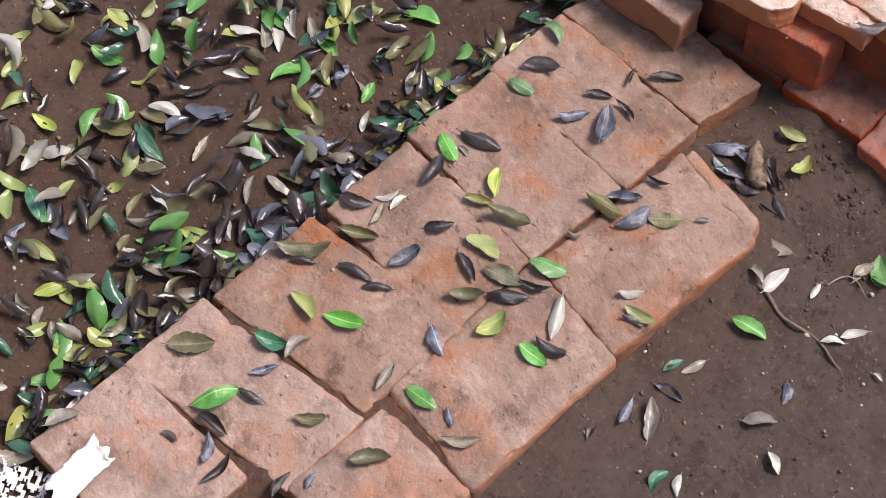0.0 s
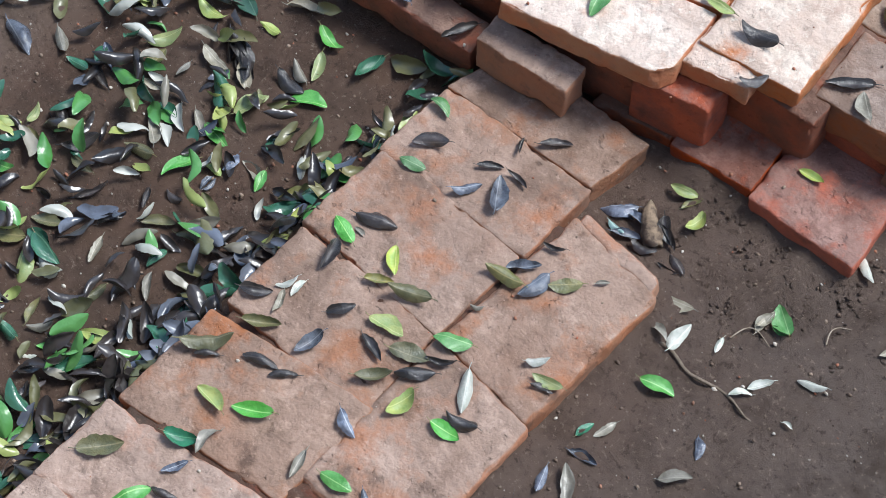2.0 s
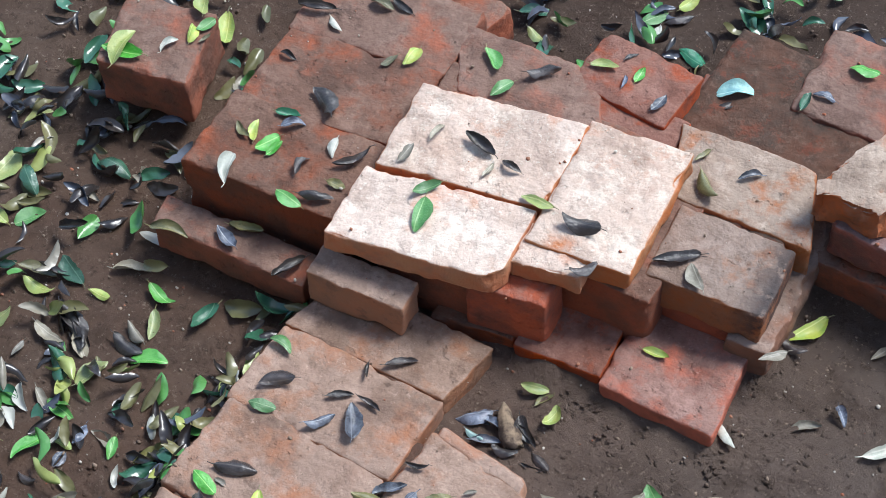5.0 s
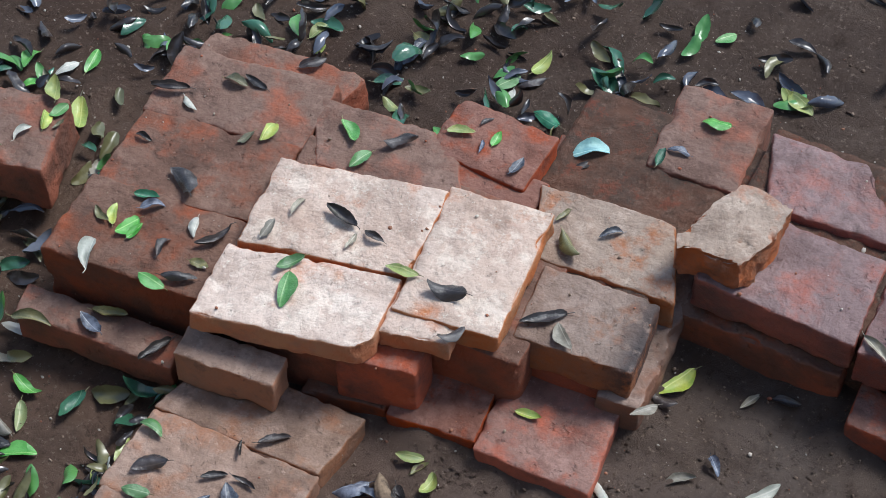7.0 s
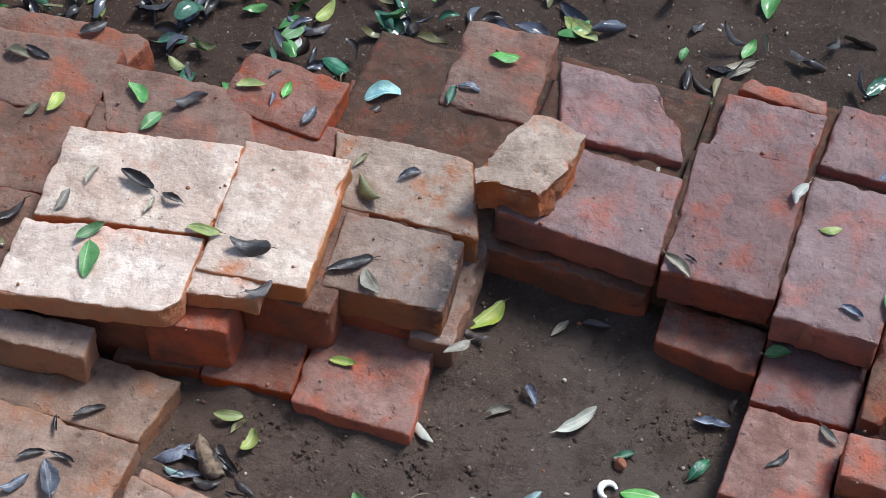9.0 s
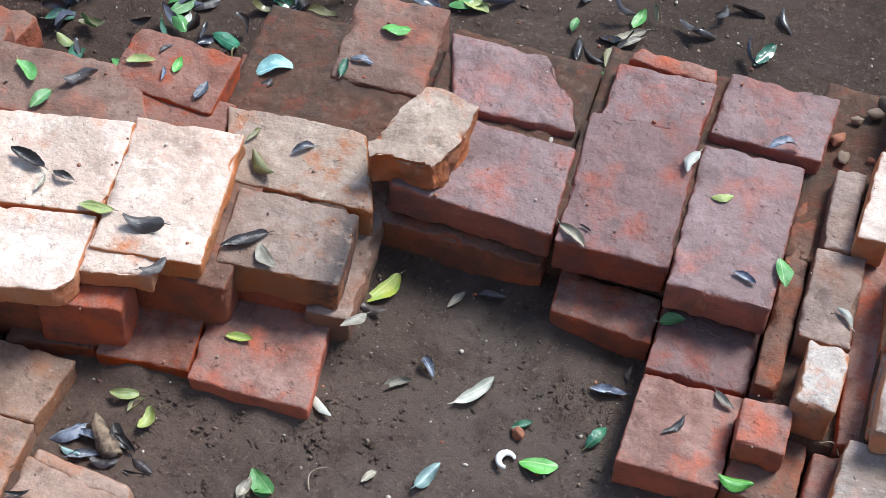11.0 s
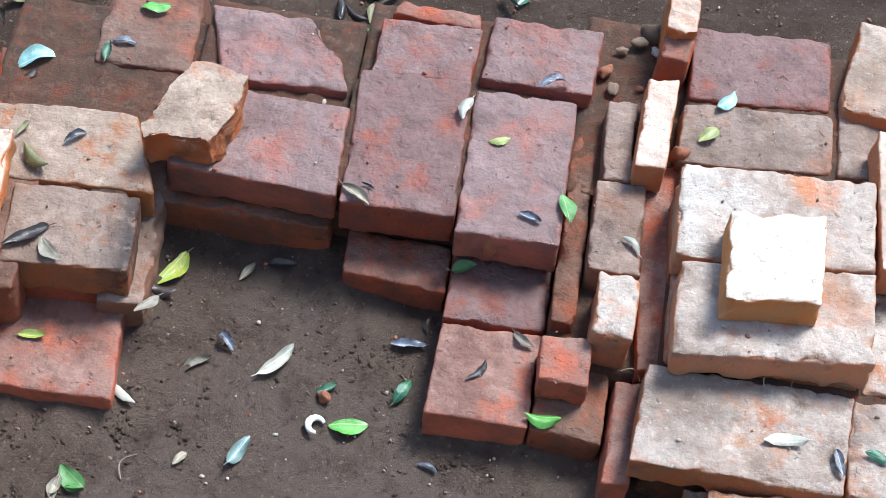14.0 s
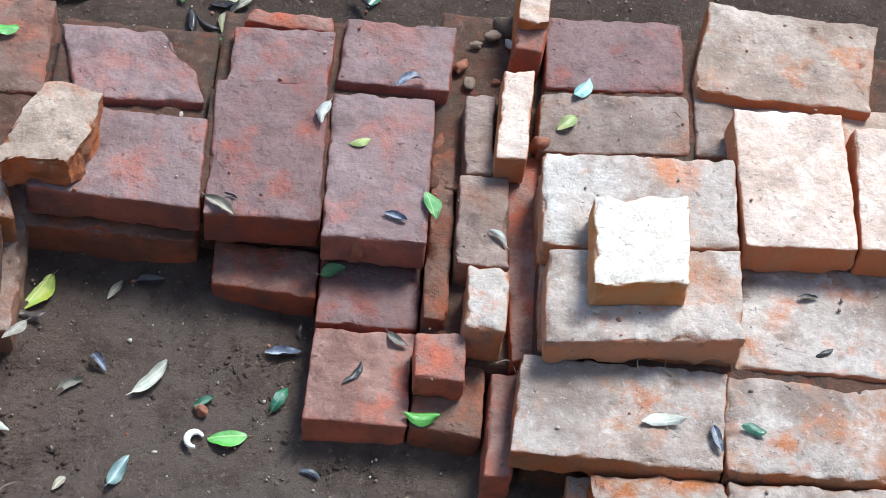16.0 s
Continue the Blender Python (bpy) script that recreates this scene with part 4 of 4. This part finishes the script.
leaf(-0.795, 0.733, 21, 0.055, "olive")
leaf(-0.807, 0.681, 47, 0.049, "olive")
leaf(-0.772, 0.718, 38, 0.053, "dark")
leaf(-0.767, 0.783, 24, 0.052, "green")
leaf(-0.759, 0.754, 25, 0.042, "dark")
leaf(-0.779, 0.891, 11, 0.056, "olive")
leaf(-0.770, 0.922, 47, 0.047, "sheen_blue")
leaf(-0.745, 0.910, 80, 0.052, "sheen_blue")
leaf(-0.714, 0.938, 44, 0.046, "olive")
leaf(-0.681, 0.971, 47, 0.020, "tan")
leaf(-0.776, 0.839, 27, 0.019, "tan")
leaf(-0.759, 0.970, 16, 0.033, "dark")
leaf(-0.671, 0.834, 51, 0.032, "pale")
leaf(-0.643, 0.821, 14, 0.043, "yellow")
leaf(-0.641, 0.807, 18, 0.031, "dark")
leaf(-0.708, 0.741, 122, 0.059, "pale")
leaf(-0.693, 0.687, 10, 0.044, "green")
leaf(-0.685, 0.712, 12, 0.046, "dark")
leaf(-0.759, 0.678, 72, 0.045, "yellow")
leaf(-0.787, 0.615, -24, 0.044, "sheen_blue")
leaf(-0.797, 0.536, 106, 0.043, "tan")
leaf(-0.744, 0.549, 8, 0.047, "green")
leaf(-0.703, 0.557, -28, 0.027, "sheen_blue")
leaf(-0.674, 0.549, 47, 0.049, "tan")
leaf(-0.726, 0.451, 47, 0.051, "olive")
leaf(-0.937, 0.523, -8, 0.052, "yellow")
leaf(-0.886, 0.549, 27, 0.057, "green")
leaf(-0.927, 0.466, 33, 0.047, "teal")
leaf(-0.897, 0.482, 96, 0.045, "tan")
leaf(-0.906, 0.433, 65, 0.036, "sheen_blue")
leaf(-0.993, 0.391, 50, 0.061, "olive")
leaf(-0.917, 0.367, 68, 0.062, "green")
leaf(-0.889, 0.400, 24, 0.038, "dark")
leaf(-0.893, 0.341, 8, 0.047, "dark")
leaf(-0.872, 0.316, 128, 0.037, "sheen_blue")
leaf(-0.846, 0.309, 89, 0.048, "dark")
leaf(-0.818, 0.434, 40, 0.040, "olive")
leaf(-0.917, 0.293, 13, 0.023, "dark")
leaf(-1.022, 0.212, 71, 0.046, "tan")
leaf(-0.757, 0.382, 106, 0.025, "sheen_blue")
leaf(-0.777, 0.352, 102, 0.039, "dark")
leaf(-0.601, 1.028, 15, 0.046, "tan")
leaf(-0.593, 0.976, -3, 0.036, "tan")
leaf(-0.569, 0.993, 91, 0.048, "pale")
leaf(-0.525, 1.019, 102, 0.024, "pale")
leaf(-0.480, 1.086, 6, 0.024, "green")
leaf(-0.501, 1.081, 88, 0.036, "tan")
leaf(-0.547, 0.922, 14, 0.051, "green")
leaf(-0.463, 0.982, 54, 0.032, "pale")
leaf(-0.452, 1.009, 59, 0.036, "pale")
leaf(-0.578, 0.819, 78, 0.029, "teal")
leaf(-0.559, 0.835, 74, 0.036, "tan")
leaf(-0.555, 0.788, 13, 0.041, "sheen_blue")
leaf(-0.457, 0.890, 124, 0.033, "sheen_blue")
leaf(-0.451, 0.841, 42, 0.043, "tan")
leaf(-0.572, 0.729, 110, 0.038, "sheen_blue")
leaf(-0.547, 0.745, 130, 0.056, "tan")
leaf(-0.587, 0.688, 115, 0.040, "dark")
leaf(-0.404, 0.814, -23, 0.031, "pale")
leaf(-0.481, 0.697, 92, 0.035, "teal")
leaf(-0.462, 0.710, 119, 0.030, "pale")
leaf(-0.394, 0.990, 1, 0.016, "pale")
leaf(-0.750, 1.091, 42, 0.052, "sheen_blue")
leaf(-0.734, 1.064, -3, 0.028, "cyan")
leaf(-0.717, 1.064, 29, 0.042, "sheen_blue")
leaf(-0.678, 1.105, -38, 0.046, "dark")
leaf(-0.701, 1.167, 16, 0.042, "yellow")
leaf(-0.681, 1.157, 55, 0.030, "olive")
leaf(-0.660, 1.136, 79, 0.039, "yellow")
leaf(-0.639, 1.074, -25, 0.039, "dark")
leaf(-1.219, 1.479, -22, 0.035, "pale")
leaf(-1.260, 1.492, 19, 0.059, "dark")
leaf(-1.180, 1.542, 2, 0.038, "olive")
leaf(-1.155, 1.556, -12, 0.043, "dark")
leaf(-1.115, 1.460, 70, 0.031, "olive")
leaf(-1.092, 1.481, 92, 0.041, "yellow")
leaf(-0.989, 1.530, -41, 0.050, "green")
leaf(-0.950, 1.495, 73, 0.043, "green")
leaf(-0.910, 1.545, 40, 0.050, "dark")
leaf(-1.010, 1.694, -22, 0.044, "yellow")
leaf(-0.846, 1.603, 14, 0.043, "yellow")
leaf(-0.811, 1.593, 106, 0.023, "sheen_blue")
leaf(-0.797, 1.614, 93, 0.028, "green")
leaf(-0.823, 1.638, 56, 0.023, "dark")
leaf(-0.750, 1.584, 84, 0.036, "sheen_blue")
leaf(-0.792, 1.774, -18, 0.053, "teal")
leaf(-0.676, 1.679, 33, 0.060, "cyan")
leaf(-0.680, 1.654, 60, 0.029, "dark")
leaf(-0.649, 1.789, -24, 0.048, "green")
leaf(-0.629, 1.752, 19, 0.021, "dark")
leaf(-0.536, 1.798, 3, 0.045, "green")
leaf(-0.565, 1.726, 2, 0.035, "sheen_blue")
leaf(-0.583, 1.707, 88, 0.036, "teal")
leaf(-0.654, 1.534, 69, 0.029, "olive")
leaf(-0.622, 1.487, -38, 0.052, "olive")
leaf(-0.583, 1.534, 44, 0.036, "sheen_blue")
leaf(-1.101, 1.188, -7, 0.045, "green")
leaf(-1.070, 1.209, 28, 0.050, "dark")
leaf(-1.058, 1.240, 1, 0.031, "olive")
leaf(-1.353, 1.408, 115, 0.055, "tan")
leaf(-1.245, 1.395, -2, 0.027, "dark")
leaf(-1.149, 1.346, -32, 0.064, "dark")
leaf(-1.206, 1.262, 118, 0.039, "yellow")
leaf(-1.180, 1.251, 65, 0.041, "green")
leaf(-1.166, 1.248, 77, 0.032, "green")
leaf(-1.184, 1.307, 13, 0.038, "teal")
leaf(-1.166, 1.294, 44, 0.036, "sheen_blue")
leaf(-1.200, 1.188, 109, 0.058, "pale")
leaf(-1.114, 1.242, 92, 0.037, "dark")
leaf(-1.095, 1.291, 106, 0.035, "pale")
leaf(-1.062, 1.286, 53, 0.058, "dark")
leaf(-1.221, 1.254, -29, 0.035, "olive")
leaf(-0.915, 1.231, 106, 0.058, "green")
leaf(-0.930, 1.271, 53, 0.044, "green")
leaf(-0.987, 1.309, 84, 0.035, "tan")
leaf(-0.967, 1.358, 83, 0.035, "tan")
leaf(-0.907, 1.368, -16, 0.055, "dark")
leaf(-0.852, 1.360, -7, 0.033, "dark")
leaf(-0.876, 1.339, 87, 0.028, "tan")
leaf(-0.792, 1.327, 3, 0.050, "yellow")
leaf(-0.722, 1.322, 10, 0.057, "dark")
leaf(-0.605, 1.368, 40, 0.067, "dark")
leaf(-0.567, 1.353, -44, 0.049, "tan")
leaf(-0.581, 1.276, 2, 0.039, "yellow")
leaf(-0.689, 1.267, 54, 0.041, "dark")
leaf(-1.173, 1.128, -19, 0.045, "sheen_blue")
leaf(-1.158, 1.155, 18, 0.052, "olive")
leaf(-1.072, 1.133, 69, 0.057, "dark")
leaf(-0.434, 1.430, 61, 0.066, "yellow")
leaf(-0.434, 1.395, 1, 0.039, "dark")
leaf(-0.441, 1.331, 52, 0.044, "tan")
leaf(-0.450, 1.231, -29, 0.045, "pale")
leaf(-0.368, 1.294, 44, 0.047, "tan")
leaf(-0.335, 1.334, -48, 0.035, "sheen_blue")
leaf(-0.267, 1.318, 51, 0.066, "pale")
leaf(-0.332, 1.452, 63, 0.039, "tan")
leaf(-0.287, 1.471, 8, 0.039, "dark")
leaf(-1.540, 1.504, 39, 0.044, "green")
leaf(-1.415, 1.382, 113, 0.038, "yellow")
leaf(-1.404, 1.406, 76, 0.036, "green")
leaf(-1.428, 1.348, 67, 0.034, "pale")
leaf(-1.438, 1.480, 118, 0.074, "yellow")
leaf(-1.429, 1.436, 114, 0.045, "yellow")
leaf(-1.391, 1.385, 75, 0.022, "olive")
leaf(-0.198, 1.508, -30, 0.048, "tan")
leaf(-0.185, 1.525, -18, 0.019, "dark")
leaf(-0.073, 1.675, 73, 0.044, "pale")
leaf(-0.023, 1.637, 15, 0.031, "yellow")
leaf(0.034, 1.517, -15, 0.034, "sheen_blue")
leaf(0.079, 1.539, -71, 0.046, "green")
leaf(-0.041, 1.472, 19, 0.035, "green")
leaf(0.052, 1.376, -36, 0.036, "tan")
leaf(-0.003, 1.318, 53, 0.038, "dark")
leaf(0.092, 1.264, 1, 0.047, "green")
leaf(-0.098, 1.375, 6, 0.049, "sheen_blue")
leaf(-0.076, 1.415, 85, 0.032, "dark")
leaf(-0.095, 1.303, 64, 0.043, "teal")
leaf(-0.156, 1.243, 11, 0.053, "green")
leaf(-0.193, 1.294, 34, 0.032, "teal")
leaf(-0.288, 1.176, 66, 0.050, "cyan")
leaf(-0.359, 1.152, 61, 0.027, "tan")
leaf(-0.484, 1.101, -38, 0.046, "green")
leaf(-0.503, 1.086, 86, 0.033, "tan")
leaf(-0.044, 1.200, -15, 0.028, "sheen_blue")
leaf(0.278, 1.773, 59, 0.041, "cyan")
leaf(0.258, 1.712, 49, 0.040, "yellow")
leaf(0.172, 1.512, -35, 0.035, "pale")
leaf(0.040, 1.755, 27, 0.046, "sheen_blue")
leaf(0.391, 1.252, 6, 0.056, "pale")
leaf(0.505, 1.252, -12, 0.033, "teal")
leaf(0.460, 1.236, -75, 0.041, "sheen_blue")
leaf(0.603, 1.378, 37, 0.029, "dark")
leaf(0.586, 1.462, 7, 0.027, "dark")
leaf(-0.222, 1.970, 44, 0.047, "tan")
leaf(-0.258, 1.777, 85, 0.029, "sheen_blue")
leaf(-0.252, 1.902, 8, 0.021, "green")
leaf(-0.881, 1.819, 54, 0.050, "green")
leaf(-0.866, 1.804, 91, 0.024, "pale")
leaf(-0.847, 1.838, 42, 0.046, "dark")
leaf(-0.738, 1.893, 51, 0.045, "tan")
leaf(-0.472, 1.973, -19, 0.054, "yellow")
leaf(-0.310, 1.984, 86, 0.025, "green")
leaf(-0.225, 1.986, 45, 0.054, "tan")
leaf(-0.219, 2.023, 79, 0.039, "green")
leaf(-0.266, 1.779, 92, 0.032, "pale")
leaf(-1.538, 0.515, 93, 0.051, "yellow")
leaf(-1.483, 0.653, 20, 0.042, "yellow")
leaf(-1.462, 0.682, 105, 0.033, "yellow")
leaf(-1.436, 0.594, 15, 0.058, "green")
leaf(-1.539, 0.575, 5, 0.070, "olive")
leaf(-1.239, 0.889, 76, 0.056, "yellow")
leaf(-1.186, 0.944, 28, 0.058, "green")
leaf(-1.246, 0.825, -8, 0.051, "green")
leaf(-1.244, 0.754, 70, 0.055, "green")
leaf(-1.302, 0.736, 13, 0.049, "olive")
leaf(-1.349, 0.671, -1, 0.043, "olive")
leaf(-1.211, 0.783, -1, 0.030, "yellow")
leaf(-1.202, 0.763, 93, 0.025, "sheen_blue")
leaf(-1.147, 0.812, 110, 0.035, "green")
leaf(-1.468, 0.457, 68, 0.048, "yellow")
leaf(-1.411, 0.463, 4, 0.046, "yellow")
leaf(-1.375, 0.514, 120, 0.051, "green")
leaf(-1.349, 0.528, 34, 0.060, "olive")
leaf(-1.320, 0.578, 29, 0.044, "olive")
leaf(-1.202, 0.676, 31, 0.048, "olive")
leaf(-1.151, 0.683, 13, 0.047, "olive")
leaf(-1.091, 0.835, 62, 0.067, "olive")
leaf(-1.296, 0.511, 121, 0.054, "yellow")
leaf(-1.289, 0.551, -10, 0.063, "teal")
leaf(-1.387, 0.426, 44, 0.048, "yellow")
leaf(-1.351, 0.460, 113, 0.047, "olive")
leaf(-1.313, 0.425, 98, 0.033, "yellow")
leaf(-1.324, 0.379, -19, 0.060, "teal")
leaf(-1.229, 0.476, 104, 0.040, "olive")
leaf(-1.208, 0.467, 56, 0.037, "tan")
leaf(-1.239, 0.593, 111, 0.043, "tan")
leaf(-1.167, 0.637, 83, 0.036, "teal")
leaf(-1.145, 0.602, 125, 0.043, "tan")
leaf(-1.191, 0.544, 77, 0.042, "olive")
leaf(-1.141, 0.509, 27, 0.050, "yellow")
leaf(-1.190, 0.429, 36, 0.023, "pale")
leaf(-1.177, 0.449, 22, 0.030, "green")
leaf(-1.132, 0.458, 55, 0.059, "teal")
leaf(-1.231, 0.435, -5, 0.048, "teal")
leaf(-1.264, 0.345, 10, 0.048, "yellow")
leaf(-1.210, 0.322, 65, 0.053, "yellow")
leaf(-1.192, 0.332, -17, 0.041, "yellow")
leaf(-1.304, 0.334, 111, 0.042, "sheen_blue")
leaf(-1.112, 0.350, 79, 0.045, "green")
leaf(-1.147, 0.284, 122, 0.041, "green")
leaf(-1.191, 0.283, 123, 0.033, "tan")
leaf(-1.114, 0.288, -21, 0.038, "olive")
leaf(-1.115, 0.235, 61, 0.047, "green")
leaf(-1.147, 0.395, 77, 0.049, "dark")
leaf(-1.079, 0.425, 59, 0.037, "dark")
leaf(-1.087, 0.485, 27, 0.036, "olive")
leaf(-1.417, 0.894, 60, 0.054, "yellow")
leaf(-1.590, 1.207, 53, 0.048, "yellow")
leaf(-1.578, 1.109, 87, 0.066, "yellow")
leaf(-1.539, 1.036, -7, 0.062, "yellow")
leaf(-1.398, 0.967, 0, 0.053, "yellow")
leaf(-1.414, 0.983, 10, 0.061, "olive")
leaf(-1.236, 1.041, -14, 0.052, "green")
leaf(-1.218, 0.996, -66, 0.048, "yellow")
leaf(-1.431, 1.184, -1, 0.065, "teal")
leaf(-1.480, 1.308, 92, 0.064, "yellow")
leaf(-1.479, 1.303, 14, 0.066, "green")
leaf(-1.485, 1.056, 51, 0.050, "green")
leaf(-1.526, 1.109, -34, 0.062, "teal")
leaf(-1.374, 1.016, -24, 0.064, "teal")
leaf(-1.314, 1.001, 1, 0.036, "yellow")
leaf(-1.309, 0.933, -33, 0.085, "dark")
leaf(-1.160, 1.041, 93, 0.055, "teal")
leaf(-1.249, 1.096, 15, 0.061, "olive")
leaf(-1.300, 1.056, 24, 0.058, "tan")
leaf(-1.541, 0.973, 114, 0.041, "green")
leaf(-1.400, 0.857, 92, 0.044, "olive")
leaf(-1.615, 1.510, 10, 0.059, "teal")
leaf(-1.571, 1.547, 91, 0.047, "green")
leaf(-1.517, 1.559, 60, 0.044, "pale")
leaf(-1.488, 1.588, 98, 0.050, "green")
leaf(-1.683, 1.468, 64, 0.030, "yellow")
leaf(-1.675, 1.533, 83, 0.052, "green")
leaf(-1.204, 1.805, 66, 0.039, "yellow")
leaf(-1.186, 1.774, 57, 0.025, "yellow")
leaf(-1.042, 1.749, 22, 0.061, "teal")
leaf(-0.883, 1.828, 54, 0.039, "yellow")
leaf(-0.870, 1.802, 72, 0.024, "pale")
leaf(-0.849, 1.875, 72, 0.049, "yellow")
leaf(-0.616, 2.047, 54, 0.040, "green")
leaf(-0.463, 1.972, -23, 0.054, "yellow")
leaf(-1.035, 1.841, -25, 0.052, "olive")
leaf(-1.034, 1.825, 82, 0.044, "sheen_blue")
leaf(-1.230, 1.731, 47, 0.037, "teal")
leaf(-1.125, 1.661, 50, 0.045, "dark")
leaf(-1.044, 1.808, 62, 0.052, "sheen_blue")
leaf(-0.723, 1.090, -3, 0.042, "sheen_blue")
leaf(-0.672, 1.093, -28, 0.039, "dark")
leaf(-0.738, 1.084, 23, 0.032, "dark")
leaf(-0.687, 1.065, 13, 0.038, "dark")
leaf(-0.644, 1.062, 6, 0.032, "dark")
leaf(-1.573, 0.753, -17, 0.070, "sheen_blue")
leaf(-1.518, 0.784, -31, 0.045, "tan")
leaf(-1.456, 0.818, -31, 0.045, "sheen_blue")
leaf(-1.476, 0.778, 8, 0.040, "teal")
leaf(-1.333, 0.945, -13, 0.060, "dark")
leaf(-1.287, 0.921, -35, 0.049, "tan")
leaf(-1.336, 0.913, -4, 0.054, "tan")
leaf(-1.313, 0.769, -34, 0.053, "tan")
leaf(-1.276, 0.822, -27, 0.044, "tan")
leaf(-1.201, 0.808, 98, 0.036, "sheen_blue")
leaf(-1.226, 0.954, -4, 0.053, "dark")
leaf(-1.228, 0.973, -23, 0.042, "tan")
leaf(-1.095, 0.882, -24, 0.044, "tan")
leaf(-1.435, 0.787, -21, 0.048, "dark")
leaf(-1.375, 0.827, 9, 0.034, "tan")
leaf(-1.361, 0.873, 87, 0.029, "tan")
leaf(-1.424, 0.705, -24, 0.057, "dark")
leaf(-1.374, 0.694, 63, 0.055, "dark")
leaf(-1.196, 0.764, 93, 0.025, "sheen_blue")
leaf(-1.307, 0.650, 58, 0.053, "dark")
leaf(-1.245, 0.692, 123, 0.036, "dark")
leaf(-1.258, 0.637, 56, 0.038, "dark")
leaf(-1.216, 0.720, 0, 0.031, "dark")
leaf(-0.403, 1.051, 20, 0.040, "pale")
